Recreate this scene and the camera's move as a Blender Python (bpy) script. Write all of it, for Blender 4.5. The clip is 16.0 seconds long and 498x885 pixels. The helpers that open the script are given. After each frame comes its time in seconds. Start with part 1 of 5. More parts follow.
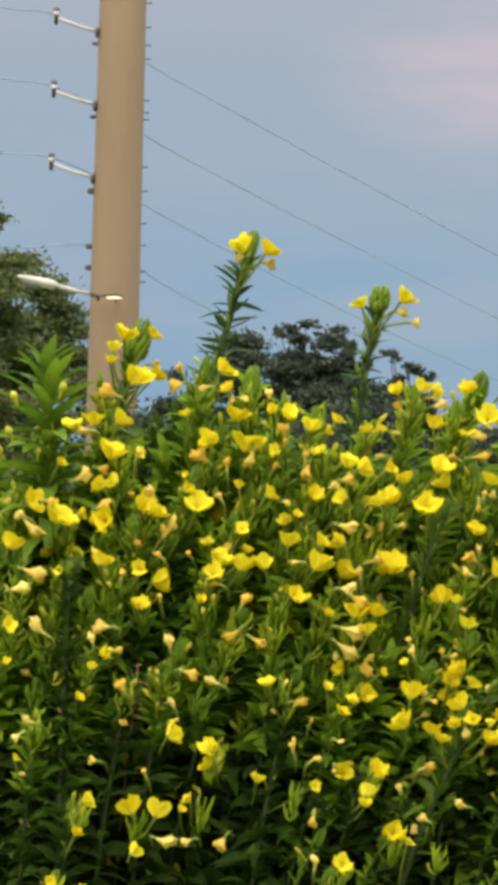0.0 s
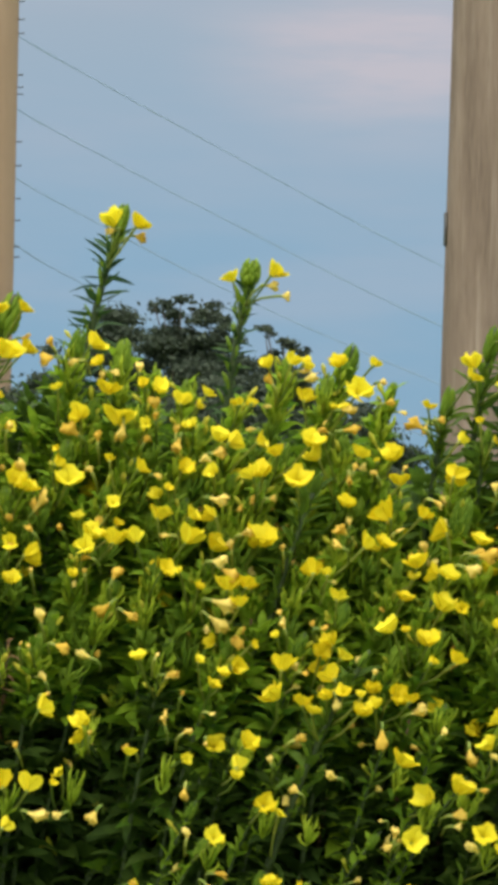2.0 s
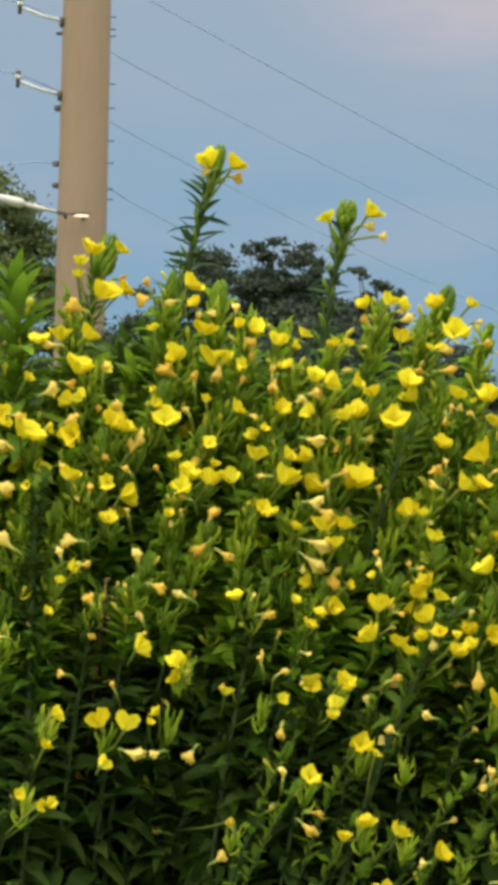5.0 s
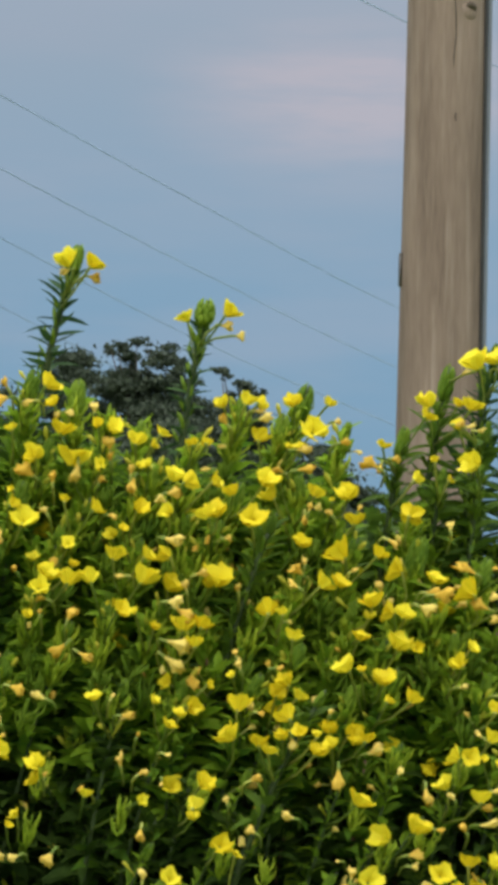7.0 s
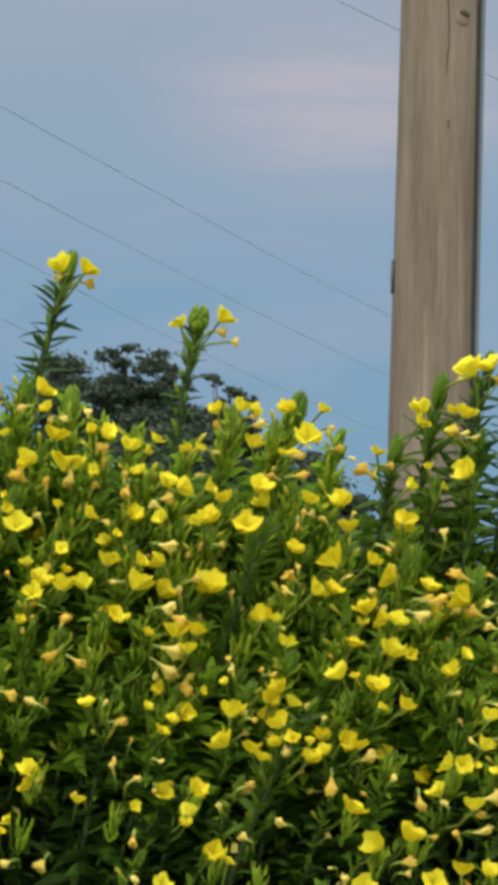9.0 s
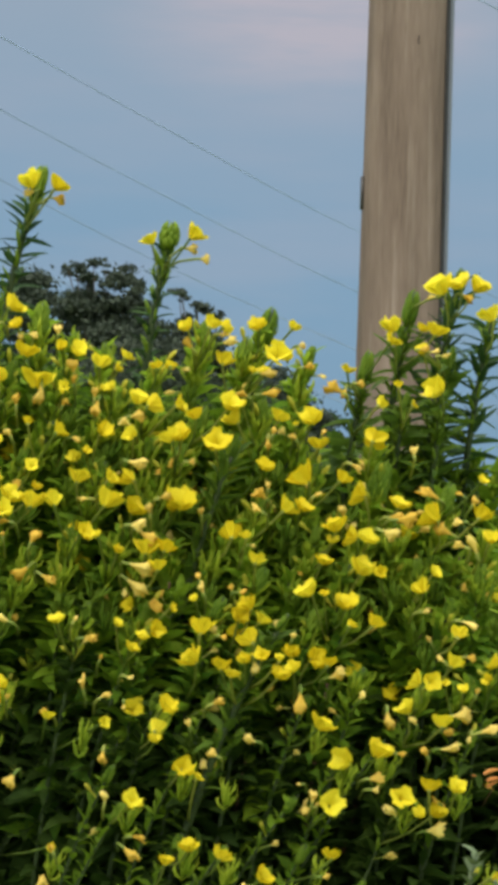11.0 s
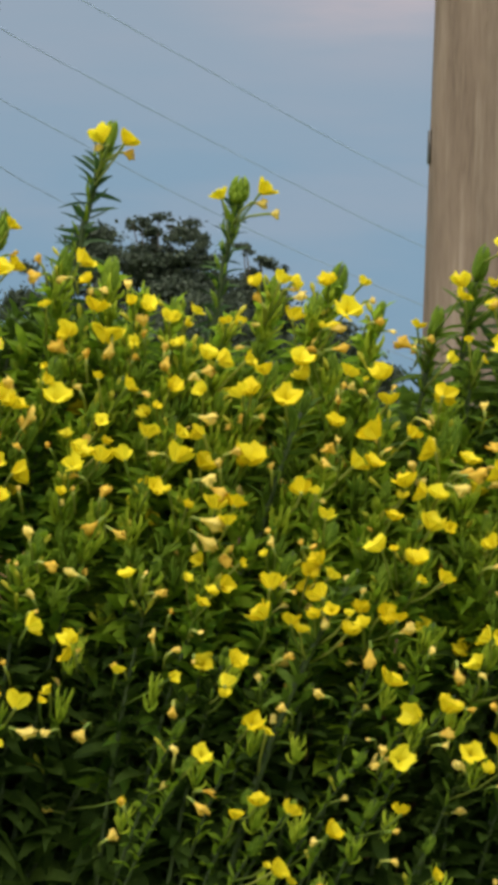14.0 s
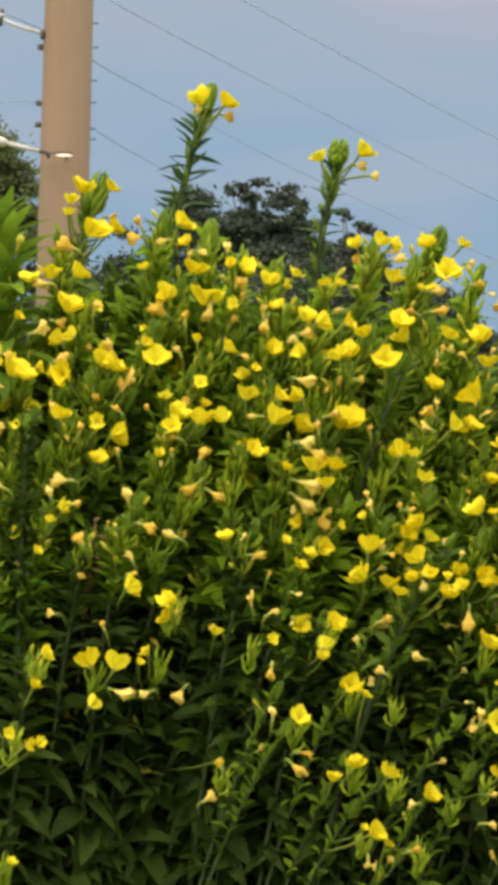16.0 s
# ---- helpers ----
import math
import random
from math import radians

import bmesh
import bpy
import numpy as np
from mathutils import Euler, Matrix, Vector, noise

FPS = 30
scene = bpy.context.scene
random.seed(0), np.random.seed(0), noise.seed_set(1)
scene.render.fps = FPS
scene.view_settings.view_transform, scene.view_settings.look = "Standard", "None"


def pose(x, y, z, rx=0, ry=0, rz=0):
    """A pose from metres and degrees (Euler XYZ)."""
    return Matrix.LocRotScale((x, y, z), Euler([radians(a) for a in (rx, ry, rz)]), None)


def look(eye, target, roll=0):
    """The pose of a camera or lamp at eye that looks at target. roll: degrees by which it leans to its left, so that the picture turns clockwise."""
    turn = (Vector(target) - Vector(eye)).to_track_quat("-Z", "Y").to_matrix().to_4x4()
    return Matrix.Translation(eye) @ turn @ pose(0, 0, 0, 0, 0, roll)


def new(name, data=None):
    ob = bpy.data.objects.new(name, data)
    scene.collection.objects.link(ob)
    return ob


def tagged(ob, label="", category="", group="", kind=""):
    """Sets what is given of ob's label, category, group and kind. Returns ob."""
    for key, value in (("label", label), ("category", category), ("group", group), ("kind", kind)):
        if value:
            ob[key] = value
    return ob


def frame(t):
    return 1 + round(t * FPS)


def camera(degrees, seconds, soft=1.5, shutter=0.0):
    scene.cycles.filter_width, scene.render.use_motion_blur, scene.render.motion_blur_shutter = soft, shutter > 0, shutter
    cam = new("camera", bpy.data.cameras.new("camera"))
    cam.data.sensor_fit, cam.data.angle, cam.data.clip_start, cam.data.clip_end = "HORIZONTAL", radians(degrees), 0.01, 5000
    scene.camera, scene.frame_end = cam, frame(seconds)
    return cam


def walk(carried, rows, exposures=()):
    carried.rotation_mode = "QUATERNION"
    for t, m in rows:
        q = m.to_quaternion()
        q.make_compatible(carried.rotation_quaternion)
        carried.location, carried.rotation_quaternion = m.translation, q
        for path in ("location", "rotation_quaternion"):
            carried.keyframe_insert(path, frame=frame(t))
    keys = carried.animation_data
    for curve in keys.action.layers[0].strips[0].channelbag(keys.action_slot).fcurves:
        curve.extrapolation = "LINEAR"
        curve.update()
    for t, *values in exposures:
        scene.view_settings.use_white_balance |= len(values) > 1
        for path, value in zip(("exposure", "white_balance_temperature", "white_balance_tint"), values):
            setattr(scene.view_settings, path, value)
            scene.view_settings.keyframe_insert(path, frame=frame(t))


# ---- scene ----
# ---- camera and walk ----
cam = camera(10.5, 16.0, soft=5.8)
EYE = 1.5
# t, x, y, z from the standing place, yaw, pitch, lean
ROWS = [
    (0.00, 0.0013, -0.0014, 0.0057, 1.898, 3.533, 1.775),
    (0.50, -0.0019, -0.0020, 0.0055, 1.721, 3.472, 1.566),
    (1.00, 0.0001, -0.0040, 0.0045, 1.961, 3.374, 1.503),
    (1.10, 0.0018, -0.0042, 0.0037, 1.984, 3.359, 1.521),
    (1.20, 0.0035, -0.0044, 0.0029, 1.811, 3.344, 1.538),
    (1.30, 0.0052, -0.0046, 0.0020, 1.386, 3.329, 1.556),
    (1.40, 0.0068, -0.0048, 0.0012, 0.676, 3.314, 1.574),
    (1.50, 0.0085, -0.0050, 0.0004, 0.019, 3.299, 1.591),
    (1.60, 0.0086, -0.0048, 0.0007, -0.224, 3.257, 1.572),
    (1.70, 0.0087, -0.0047, 0.0011, -0.414, 3.216, 1.553),
    (1.80, 0.0088, -0.0046, 0.0015, -0.580, 3.174, 1.534),
    (2.00, 0.0089, -0.0044, 0.0023, -0.752, 3.090, 1.496),
    (2.50, 0.0071, -0.0034, -0.0006, -0.945, 2.823, 1.528),
    (3.00, 0.0060, -0.0041, -0.0008, -0.852, 2.440, 1.639),
    (3.50, 0.0033, -0.0051, 0.0002, -0.607, 2.037, 1.737),
    (4.00, 0.0004, -0.0065, 0.0004, -0.294, 1.696, 1.709),
    (4.20, 0.0009, -0.0078, -0.0003, -0.128, 1.583, 1.688),
    (4.55, 0.0015, -0.0075, -0.0005, 0.341, 1.535, 1.660),
    (4.90, 0.0031, -0.0070, -0.0010, 1.004, 1.736, 1.591),
    (5.25, 0.0051, -0.0063, -0.0018, 1.615, 2.104, 1.501),
    (5.60, 0.0072, -0.0057, -0.0025, 1.929, 2.558, 1.411),
    (5.95, 0.0088, -0.0052, -0.0030, 1.699, 3.019, 1.341),
    (6.30, 0.0094, -0.0049, -0.0032, 0.680, 3.405, 1.314),
    (6.40, 0.0103, -0.0040, -0.0030, 0.315, 3.496, 1.286),
    (6.50, 0.0111, -0.0031, -0.0028, -0.174, 3.588, 1.259),
    (6.60, 0.0113, -0.0026, -0.0026, -0.636, 3.672, 1.252),
    (6.70, 0.0114, -0.0021, -0.0023, -1.110, 3.755, 1.245),
    (6.80, 0.0116, -0.0016, -0.0020, -1.346, 3.838, 1.238),
    (6.90, 0.0118, -0.0011, -0.0017, -1.533, 3.921, 1.231),
    (7.00, 0.0119, -0.0007, -0.0014, -1.649, 4.005, 1.224),
    (7.50, 0.0117, -0.0000, -0.0026, -1.940, 4.245, 1.188),
    (8.00, 0.0109, 0.0005, -0.0042, -1.971, 4.342, 1.178),
    (8.20, 0.0087, 0.0031, -0.0044, -1.989, 4.380, 1.262),
    (8.55, 0.0082, 0.0030, -0.0040, -1.966, 4.367, 1.286),
    (8.90, 0.0067, 0.0028, -0.0030, -1.880, 4.217, 1.345),
    (9.25, 0.0049, 0.0026, -0.0016, -1.791, 3.967, 1.423),
    (9.60, 0.0030, 0.0023, -0.0003, -1.764, 3.654, 1.500),
    (9.95, 0.0016, 0.0021, 0.0007, -1.860, 3.315, 1.559),
    (10.30, 0.0011, 0.0020, 0.0011, -2.142, 2.987, 1.583),
    (10.50, -0.0003, 0.0033, 0.0006, -2.369, 2.811, 1.599),
    (11.00, -0.0007, 0.0038, 0.0017, -2.617, 2.375, 1.573),
    (11.50, -0.0017, 0.0044, -0.0003, -2.438, 2.062, 1.510),
    (12.00, -0.0046, 0.0015, 0.0006, -2.121, 1.800, 1.574),
    (12.50, -0.0065, 0.0018, 0.0018, -1.784, 1.609, 1.575),
    (13.00, -0.0068, 0.0013, 0.0022, -1.490, 1.561, 1.587),
    (13.50, -0.0093, 0.0044, 0.0030, -1.400, 1.521, 1.575),
    (14.00, -0.0111, 0.0057, 0.0026, -1.303, 1.377, 1.681),
    (14.50, -0.0153, 0.0046, -0.0006, -1.165, 1.325, 1.704),
    (14.70, -0.0155, 0.0050, -0.0018, -1.009, 1.213, 1.718),
    (14.80, -0.0156, 0.0052, -0.0024, -0.786, 1.158, 1.724),
    (14.90, -0.0157, 0.0054, -0.0030, -0.526, 1.102, 1.731),
    (15.00, -0.0158, 0.0057, -0.0036, -0.283, 1.047, 1.737),
    (15.20, -0.0157, 0.0055, -0.0039, 0.113, 0.935, 1.746),
    (15.50, -0.0154, 0.0052, -0.0042, 0.539, 0.766, 1.760),
    (16.00, -0.0119, 0.0061, -0.0036, 0.748, 0.597, 1.834),
]
walk(cam, [(t, pose(x, y, EYE + z, 0, 0, yaw) @ pose(0, 0, 0, 90 + pitch) @ pose(0, 0, 0, 0, 0, lean)) for t, x, y, z, yaw, pitch, lean in ROWS],
     exposures=[(0.0, 0.07, 6450, 12), (0.4, 0.07, 6280, 8), (1.2, 0.07, 6220, 7), (2.0, 0.06, 6180, 7), (4.2, 0.06, 6250, 9), (6.5, -0.12, 6050, 7), (7.0, -0.14, 5980, 7), (8.2, -0.14, 5950, 7), (10.5, -0.15, 6000, 8), (11.5, -0.15, 6150, 9), (12.5, -0.2, 6250, 9), (14.0, -0.15, 6380, 10), (14.8, -0.03, 6400, 11), (15.5, 0.1, 6550, 14), (16.0, 0.12, 6600, 14)])

# ---- sky and sun ----
SUN_EL, SUN_AZ = 58.0, 197.0      # degrees; azimuth clockwise from +y
world = bpy.data.worlds.new("evening_sky")
scene.world = world
world.use_nodes = True
wn, wl = world.node_tree.nodes, world.node_tree.links
wn.clear()


def wnode(kind, **values):
    n = wn.new(kind)
    for k, v in values.items():
        n.inputs[k].default_value = v
    return n


w_out, w_bg = wn.new("ShaderNodeOutputWorld"), wn.new("ShaderNodeBackground")
w_sky = wn.new("ShaderNodeTexSky")
w_sky.sky_type, w_sky.sun_disc = "NISHITA", False
w_sky.sun_elevation, w_sky.sun_rotation = radians(SUN_EL), radians(SUN_AZ)
w_sky.air_density, w_sky.dust_density = 1.0, 1.5
w_dim = wn.new("ShaderNodeMix")
w_dim.data_type, w_dim.blend_type = "RGBA", "MULTIPLY"
w_dim.inputs[0].default_value = 1.0
w_dim.inputs[7].default_value = (0.1, 0.1, 0.1, 1)
wl.new(w_sky.outputs[0], w_dim.inputs[6])
w_tc = wn.new("ShaderNodeTexCoord")
w_sep = wn.new("ShaderNodeSeparateXYZ")
wl.new(w_tc.outputs["Generated"], w_sep.inputs[0])
# veil of thin evening cloud: colour by height above the horizon
w_ramp = wn.new("ShaderNodeValToRGB")
ramp = w_ramp.color_ramp
for place, colour in ((0.0, (0.235, 0.37, 0.50)), (0.055, (0.228, 0.375, 0.515)), (0.11, (0.246, 0.388, 0.52)), (0.165, (0.318, 0.418, 0.515)), (0.215, (0.385, 0.44, 0.505)), (0.28, (0.46, 0.49, 0.54)), (0.5, (2.1, 2.08, 1.95)), (1.0, (3.1, 3.02, 2.8))):
    e = ramp.elements.new(place) if place not in (0.0, 1.0) else ramp.elements[0 if place == 0 else -1]
    e.position, e.color = place, (*colour, 1)
wl.new(w_sep.outputs[2], w_ramp.inputs[0])
# cloud bands, long and low
w_map = wn.new("ShaderNodeMapping")
w_map.inputs["Scale"].default_value = (5.0, 5.0, 26.0)
w_map.inputs["Location"].default_value = (0.35, 0.0, 0.5)
w_noise = wnode("ShaderNodeTexNoise", Scale=1.0, Detail=5.0, Roughness=0.5)
wl.new(w_tc.outputs["Generated"], w_map.inputs[0])
wl.new(w_map.outputs[0], w_noise.inputs["Vector"])
w_soft = wn.new("ShaderNodeMapRange")
w_soft.interpolation_type = "SMOOTHSTEP"
w_soft.inputs["From Min"].default_value, w_soft.inputs["From Max"].default_value = 0.42, 0.72
wl.new(w_noise.outputs[0], w_soft.inputs[0])
# a rosy bank of cloud over the wooden pole
w_bank = wn.new("ShaderNodeVectorMath")
w_bank.operation = "DISTANCE"
w_sc = wn.new("ShaderNodeMapping")
w_sc.inputs["Scale"].default_value = (10.0, 0.0, 22.0)
wl.new(w_tc.outputs["Generated"], w_sc.inputs[0])
wl.new(w_sc.outputs[0], w_bank.inputs[0])
w_bank.inputs[1].default_value = (0.064 * 10.0, 0, 0.197 * 22.0)
w_near = wn.new("ShaderNodeMapRange")
w_near.interpolation_type = "SMOOTHSTEP"
w_near.inputs["From Min"].default_value, w_near.inputs["From Max"].default_value = 0.95, 0.0
w_near.inputs["To Min"].default_value, w_near.inputs["To Max"].default_value = 0.0, 1.0
wl.new(w_bank.outputs["Value"], w_near.inputs[0])
w_c1 = wn.new("ShaderNodeMix")
w_c1.data_type = "RGBA"
w_c1.inputs[7].default_value = (0.44, 0.455, 0.52, 1)
wl.new(w_ramp.outputs[0], w_c1.inputs[6])
w_k = wn.new("ShaderNodeMath")
w_k.operation = "MULTIPLY"
w_k.inputs[1].default_value = 0.42
wl.new(w_soft.outputs[0], w_k.inputs[0])
wl.new(w_k.outputs[0], w_c1.inputs[0])
w_c2 = wn.new("ShaderNodeMix")
w_c2.data_type = "RGBA"
w_c2.inputs[7].default_value = (0.60, 0.52, 0.54, 1)
w_k2 = wn.new("ShaderNodeMath")
w_k2.operation = "MULTIPLY"
w_k2.inputs[1].default_value = 0.85
w_streak = wnode("ShaderNodeTexNoise", Scale=1.0, Detail=4.0, Roughness=0.55)
w_smap = wn.new("ShaderNodeMapping")
w_smap.inputs["Scale"].default_value = (14.0, 14.0, 90.0)
wl.new(w_tc.outputs["Generated"], w_smap.inputs[0])
wl.new(w_smap.outputs[0], w_streak.inputs["Vector"])
w_torn = wn.new("ShaderNodeMath")
w_torn.operation = "MULTIPLY_ADD"
w_torn.inputs[1].default_value, w_torn.inputs[2].default_value = 2.6, -0.35
wl.new(w_streak.outputs[0], w_torn.inputs[0])
w_edge = wn.new("ShaderNodeMath")
w_edge.operation, w_edge.use_clamp = "MULTIPLY", True
wl.new(w_near.outputs[0], w_edge.inputs[0])
wl.new(w_torn.outputs[0], w_edge.inputs[1])
wl.new(w_edge.outputs[0], w_k2.inputs[0])
wl.new(w_k2.outputs[0], w_c2.inputs[0])
wl.new(w_c1.outputs[2], w_c2.inputs[6])
w_mix = wn.new("ShaderNodeMix")
w_mix.data_type = "RGBA"
w_mix.inputs[0].default_value = 0.9
wl.new(w_dim.outputs[2], w_mix.inputs[6])
wl.new(w_c2.outputs[2], w_mix.inputs[7])
wl.new(w_mix.outputs[2], w_bg.inputs[0])
w_bg.inputs[1].default_value = 1.0
wl.new(w_bg.outputs[0], w_out.inputs[0])

sun = new("sun", bpy.data.lights.new("sun", "SUN"))
sun.data.energy, sun.data.angle, sun.data.color = 3.2, radians(80), (1.0, 0.88, 0.69)
az, el = radians(SUN_AZ), radians(SUN_EL)
sun.matrix_world = look((math.sin(az) * math.cos(el) * 50, math.cos(az) * math.cos(el) * 50, math.sin(el) * 50), (0, 0, 0))

# ---- materials ----


def material(name):
    m = bpy.data.materials.new(name)
    m.use_nodes = True
    nt = m.node_tree
    return m, nt.nodes, nt.links, nt.nodes["Principled BSDF"]


def mottled(name, dark, light, scale=8.0, rough=0.6, stretch=(1, 1, 1), bump=0.0, metal=0.0, random_obj=0.0, island=0.0, through_light=0.0, fine=5.0, spec=0.5):
    """Two tones mixed by a coarse and a fine noise, with relief; leaves and petals let some light through."""
    m, n, l, b = material(name)
    tc, mp = n.new("ShaderNodeTexCoord"), n.new("ShaderNodeMapping")
    mp.inputs["Scale"].default_value = stretch
    l.new(tc.outputs["Object"], mp.inputs[0])
    a, f = n.new("ShaderNodeTexNoise"), n.new("ShaderNodeTexNoise")
    a.inputs["Scale"].default_value, a.inputs["Detail"].default_value = scale, 3
    f.inputs["Scale"].default_value, f.inputs["Detail"].default_value = scale * fine, 4
    l.new(mp.outputs[0], a.inputs["Vector"])
    l.new(mp.outputs[0], f.inputs["Vector"])
    mx = n.new("ShaderNodeMath")
    mx.operation = "MULTIPLY_ADD"
    l.new(f.outputs[0], mx.inputs[0])
    mx.inputs[1].default_value = 0.5
    l.new(a.outputs[0], mx.inputs[2])
    last = mx.outputs[0]
    for amount, source in ((random_obj, "obj"), (island, "isl")):
        if amount:
            src = n.new("ShaderNodeObjectInfo").outputs["Random"] if source == "obj" else n.new("ShaderNodeNewGeometry").outputs["Random Per Island"]
            ad = n.new("ShaderNodeMath")
            ad.operation = "MULTIPLY_ADD"
            l.new(src, ad.inputs[0])
            ad.inputs[1].default_value = amount
            l.new(last, ad.inputs[2])
            sb = n.new("ShaderNodeMath")
            sb.operation = "SUBTRACT"
            l.new(ad.outputs[0], sb.inputs[0])
            sb.inputs[1].default_value = amount / 2
            last = sb.outputs[0]
    mr = n.new("ShaderNodeMapRange")
    mr.inputs["From Min"].default_value, mr.inputs["From Max"].default_value = 0.45, 1.05
    l.new(last, mr.inputs[0])
    c = n.new("ShaderNodeMix")
    c.data_type = "RGBA"
    c.inputs[6].default_value, c.inputs[7].default_value = (*dark, 1), (*light, 1)
    l.new(mr.outputs[0], c.inputs[0])
    l.new(c.outputs[2], b.inputs["Base Color"])
    b.inputs["Roughness"].default_value, b.inputs["Metallic"].default_value = rough, metal
    b.inputs["Specular IOR Level"].default_value = spec
    if bump:
        bp = n.new("ShaderNodeBump")
        bp.inputs["Strength"].default_value, bp.inputs["Distance"].default_value = bump, 0.01
        l.new(f.outputs[0], bp.inputs["Height"])
        l.new(bp.outputs[0], b.inputs["Normal"])
    if through_light:
        t, s = n.new("ShaderNodeBsdfTranslucent"), n.new("ShaderNodeMixShader")
        l.new(c.outputs[2], t.inputs[0])
        s.inputs[0].default_value = through_light
        l.new(b.outputs[0], s.inputs[1])
        l.new(t.outputs[0], s.inputs[2])
        l.new(s.outputs[0], n["Material Output"].inputs[0])
    return m


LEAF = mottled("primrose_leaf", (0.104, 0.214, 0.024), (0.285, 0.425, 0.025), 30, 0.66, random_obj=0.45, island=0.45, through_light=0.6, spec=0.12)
# old leaves' own darker green, with the shade low in the stand painted in
LEAF_OLD_SHADED = mottled("old_shaded_leaf", (0.033, 0.064, 0.011), (0.077, 0.128, 0.021), 30, 0.68, random_obj=0.45, island=0.45, through_light=0.55, spec=0.12)
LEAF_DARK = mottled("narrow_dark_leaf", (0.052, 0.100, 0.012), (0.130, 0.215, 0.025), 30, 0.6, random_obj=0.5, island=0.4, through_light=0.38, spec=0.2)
LEAF_NEEDLE = mottled("dark_stem_leaf", (0.024, 0.060, 0.017), (0.066, 0.128, 0.034), 30, 0.6, random_obj=0.5, through_light=0.3, spec=0.2)
LEAF_PALE = mottled("young_leaf", (0.170, 0.298, 0.017), (0.340, 0.480, 0.038), 30, 0.64, random_obj=0.4, island=0.3, through_light=0.5, spec=0.12)
LEAF_BROAD = mottled("broad_rosette_leaf", (0.088, 0.166, 0.013), (0.195, 0.310, 0.025), 24, 0.6, random_obj=0.5, through_light=0.4, spec=0.2)
BUD = mottled("green_bud", (0.085, 0.160, 0.013), (0.210, 0.305, 0.028), 60, 0.6, random_obj=0.3, island=0.4, through_light=0.25, spec=0.12)
BUD_PALE = mottled("yellowish_bud", (0.40, 0.42, 0.03), (0.68, 0.62, 0.07), 60, 0.5, random_obj=0.6, through_light=0.3, spec=0.2)
BRACT = mottled("yellow_green_bract", (0.165, 0.270, 0.014), (0.42, 0.51, 0.036), 60, 0.5, random_obj=0.4, island=0.5, through_light=0.3, spec=0.15)
STEM = mottled("green_stem", (0.019, 0.038, 0.009), (0.050, 0.078, 0.018), 40, 0.55, bump=0.2)
STEM_RED = mottled("reddish_old_stem", (0.10, 0.05, 0.03), (0.22, 0.12, 0.06), 40, 0.6, bump=0.2)
PETAL = mottled("yellow_petal", (0.70, 0.565, 0.007), (0.81, 0.72, 0.03), 40, 0.55, random_obj=0.7, island=0.25, through_light=0.35, spec=0.15)
WILT = mottled("wilted_petal", (0.73, 0.49, 0.06), (0.88, 0.73, 0.20), 70, 0.65, random_obj=0.9, through_light=0.35, spec=0.12, bump=0.2)
TUBE = mottled("flower_tube_green", (0.15, 0.23, 0.03), (0.42, 0.45, 0.09), 50, 0.55, random_obj=0.8, through_light=0.2)
DRY = mottled("dry_brown_leaf", (0.16, 0.08, 0.03), (0.42, 0.26, 0.11), 50, 0.7, random_obj=0.6, bump=0.3)
DRY_ORANGE = mottled("dry_orange_leaf", (0.45, 0.14, 0.03), (0.85, 0.36, 0.10), 60, 0.6, random_obj=0.5)
GREY_LEAF = mottled("grey_green_leaf", (0.075, 0.12, 0.045), (0.18, 0.235, 0.11), 40, 0.55, random_obj=0.4, island=0.4, through_light=0.2)
GRASS = mottled("rough_grass", (0.095, 0.130, 0.036), (0.180, 0.215, 0.070), 0.6, 0.9, bump=0.4, fine=30)
STEEL = mottled("painted_steel_pole", (0.236, 0.164, 0.110), (0.289, 0.205, 0.143), 0.8, 0.7, stretch=(1.5, 1.5, 0.35), bump=0.03, fine=9, spec=0.2)
WOOD = mottled("weathered_pole_wood", (0.120, 0.088, 0.070), (0.262, 0.201, 0.163), 3.2, 0.85, stretch=(3.4, 3.4, 0.30), bump=0.6, fine=11, spec=0.15)


def streaks(m, tone, stretch, low, high, much):
    """Bleached or stained streaks of another tone along the grain of a wood."""
    n, l = m.node_tree.nodes, m.node_tree.links
    b = n["Principled BSDF"]
    before = b.inputs["Base Color"].links[0].from_socket
    tc, mp, a = n.new("ShaderNodeTexCoord"), n.new("ShaderNodeMapping"), n.new("ShaderNodeTexNoise")
    mp.inputs["Scale"].default_value = stretch
    a.inputs["Scale"].default_value, a.inputs["Detail"].default_value, a.inputs["Roughness"].default_value = 1.0, 5, 0.6
    l.new(tc.outputs["Object"], mp.inputs[0])
    l.new(mp.outputs[0], a.inputs["Vector"])
    r, c = n.new("ShaderNodeMapRange"), n.new("ShaderNodeMix")
    r.inputs["From Min"].default_value, r.inputs["From Max"].default_value, r.inputs["To Max"].default_value = low, high, much
    c.data_type = "RGBA"
    c.inputs[7].default_value = (*tone, 1)
    l.new(a.outputs[0], r.inputs[0])
    l.new(r.outputs[0], c.inputs[0])
    l.new(before, c.inputs[6])
    l.new(c.outputs[2], b.inputs["Base Color"])


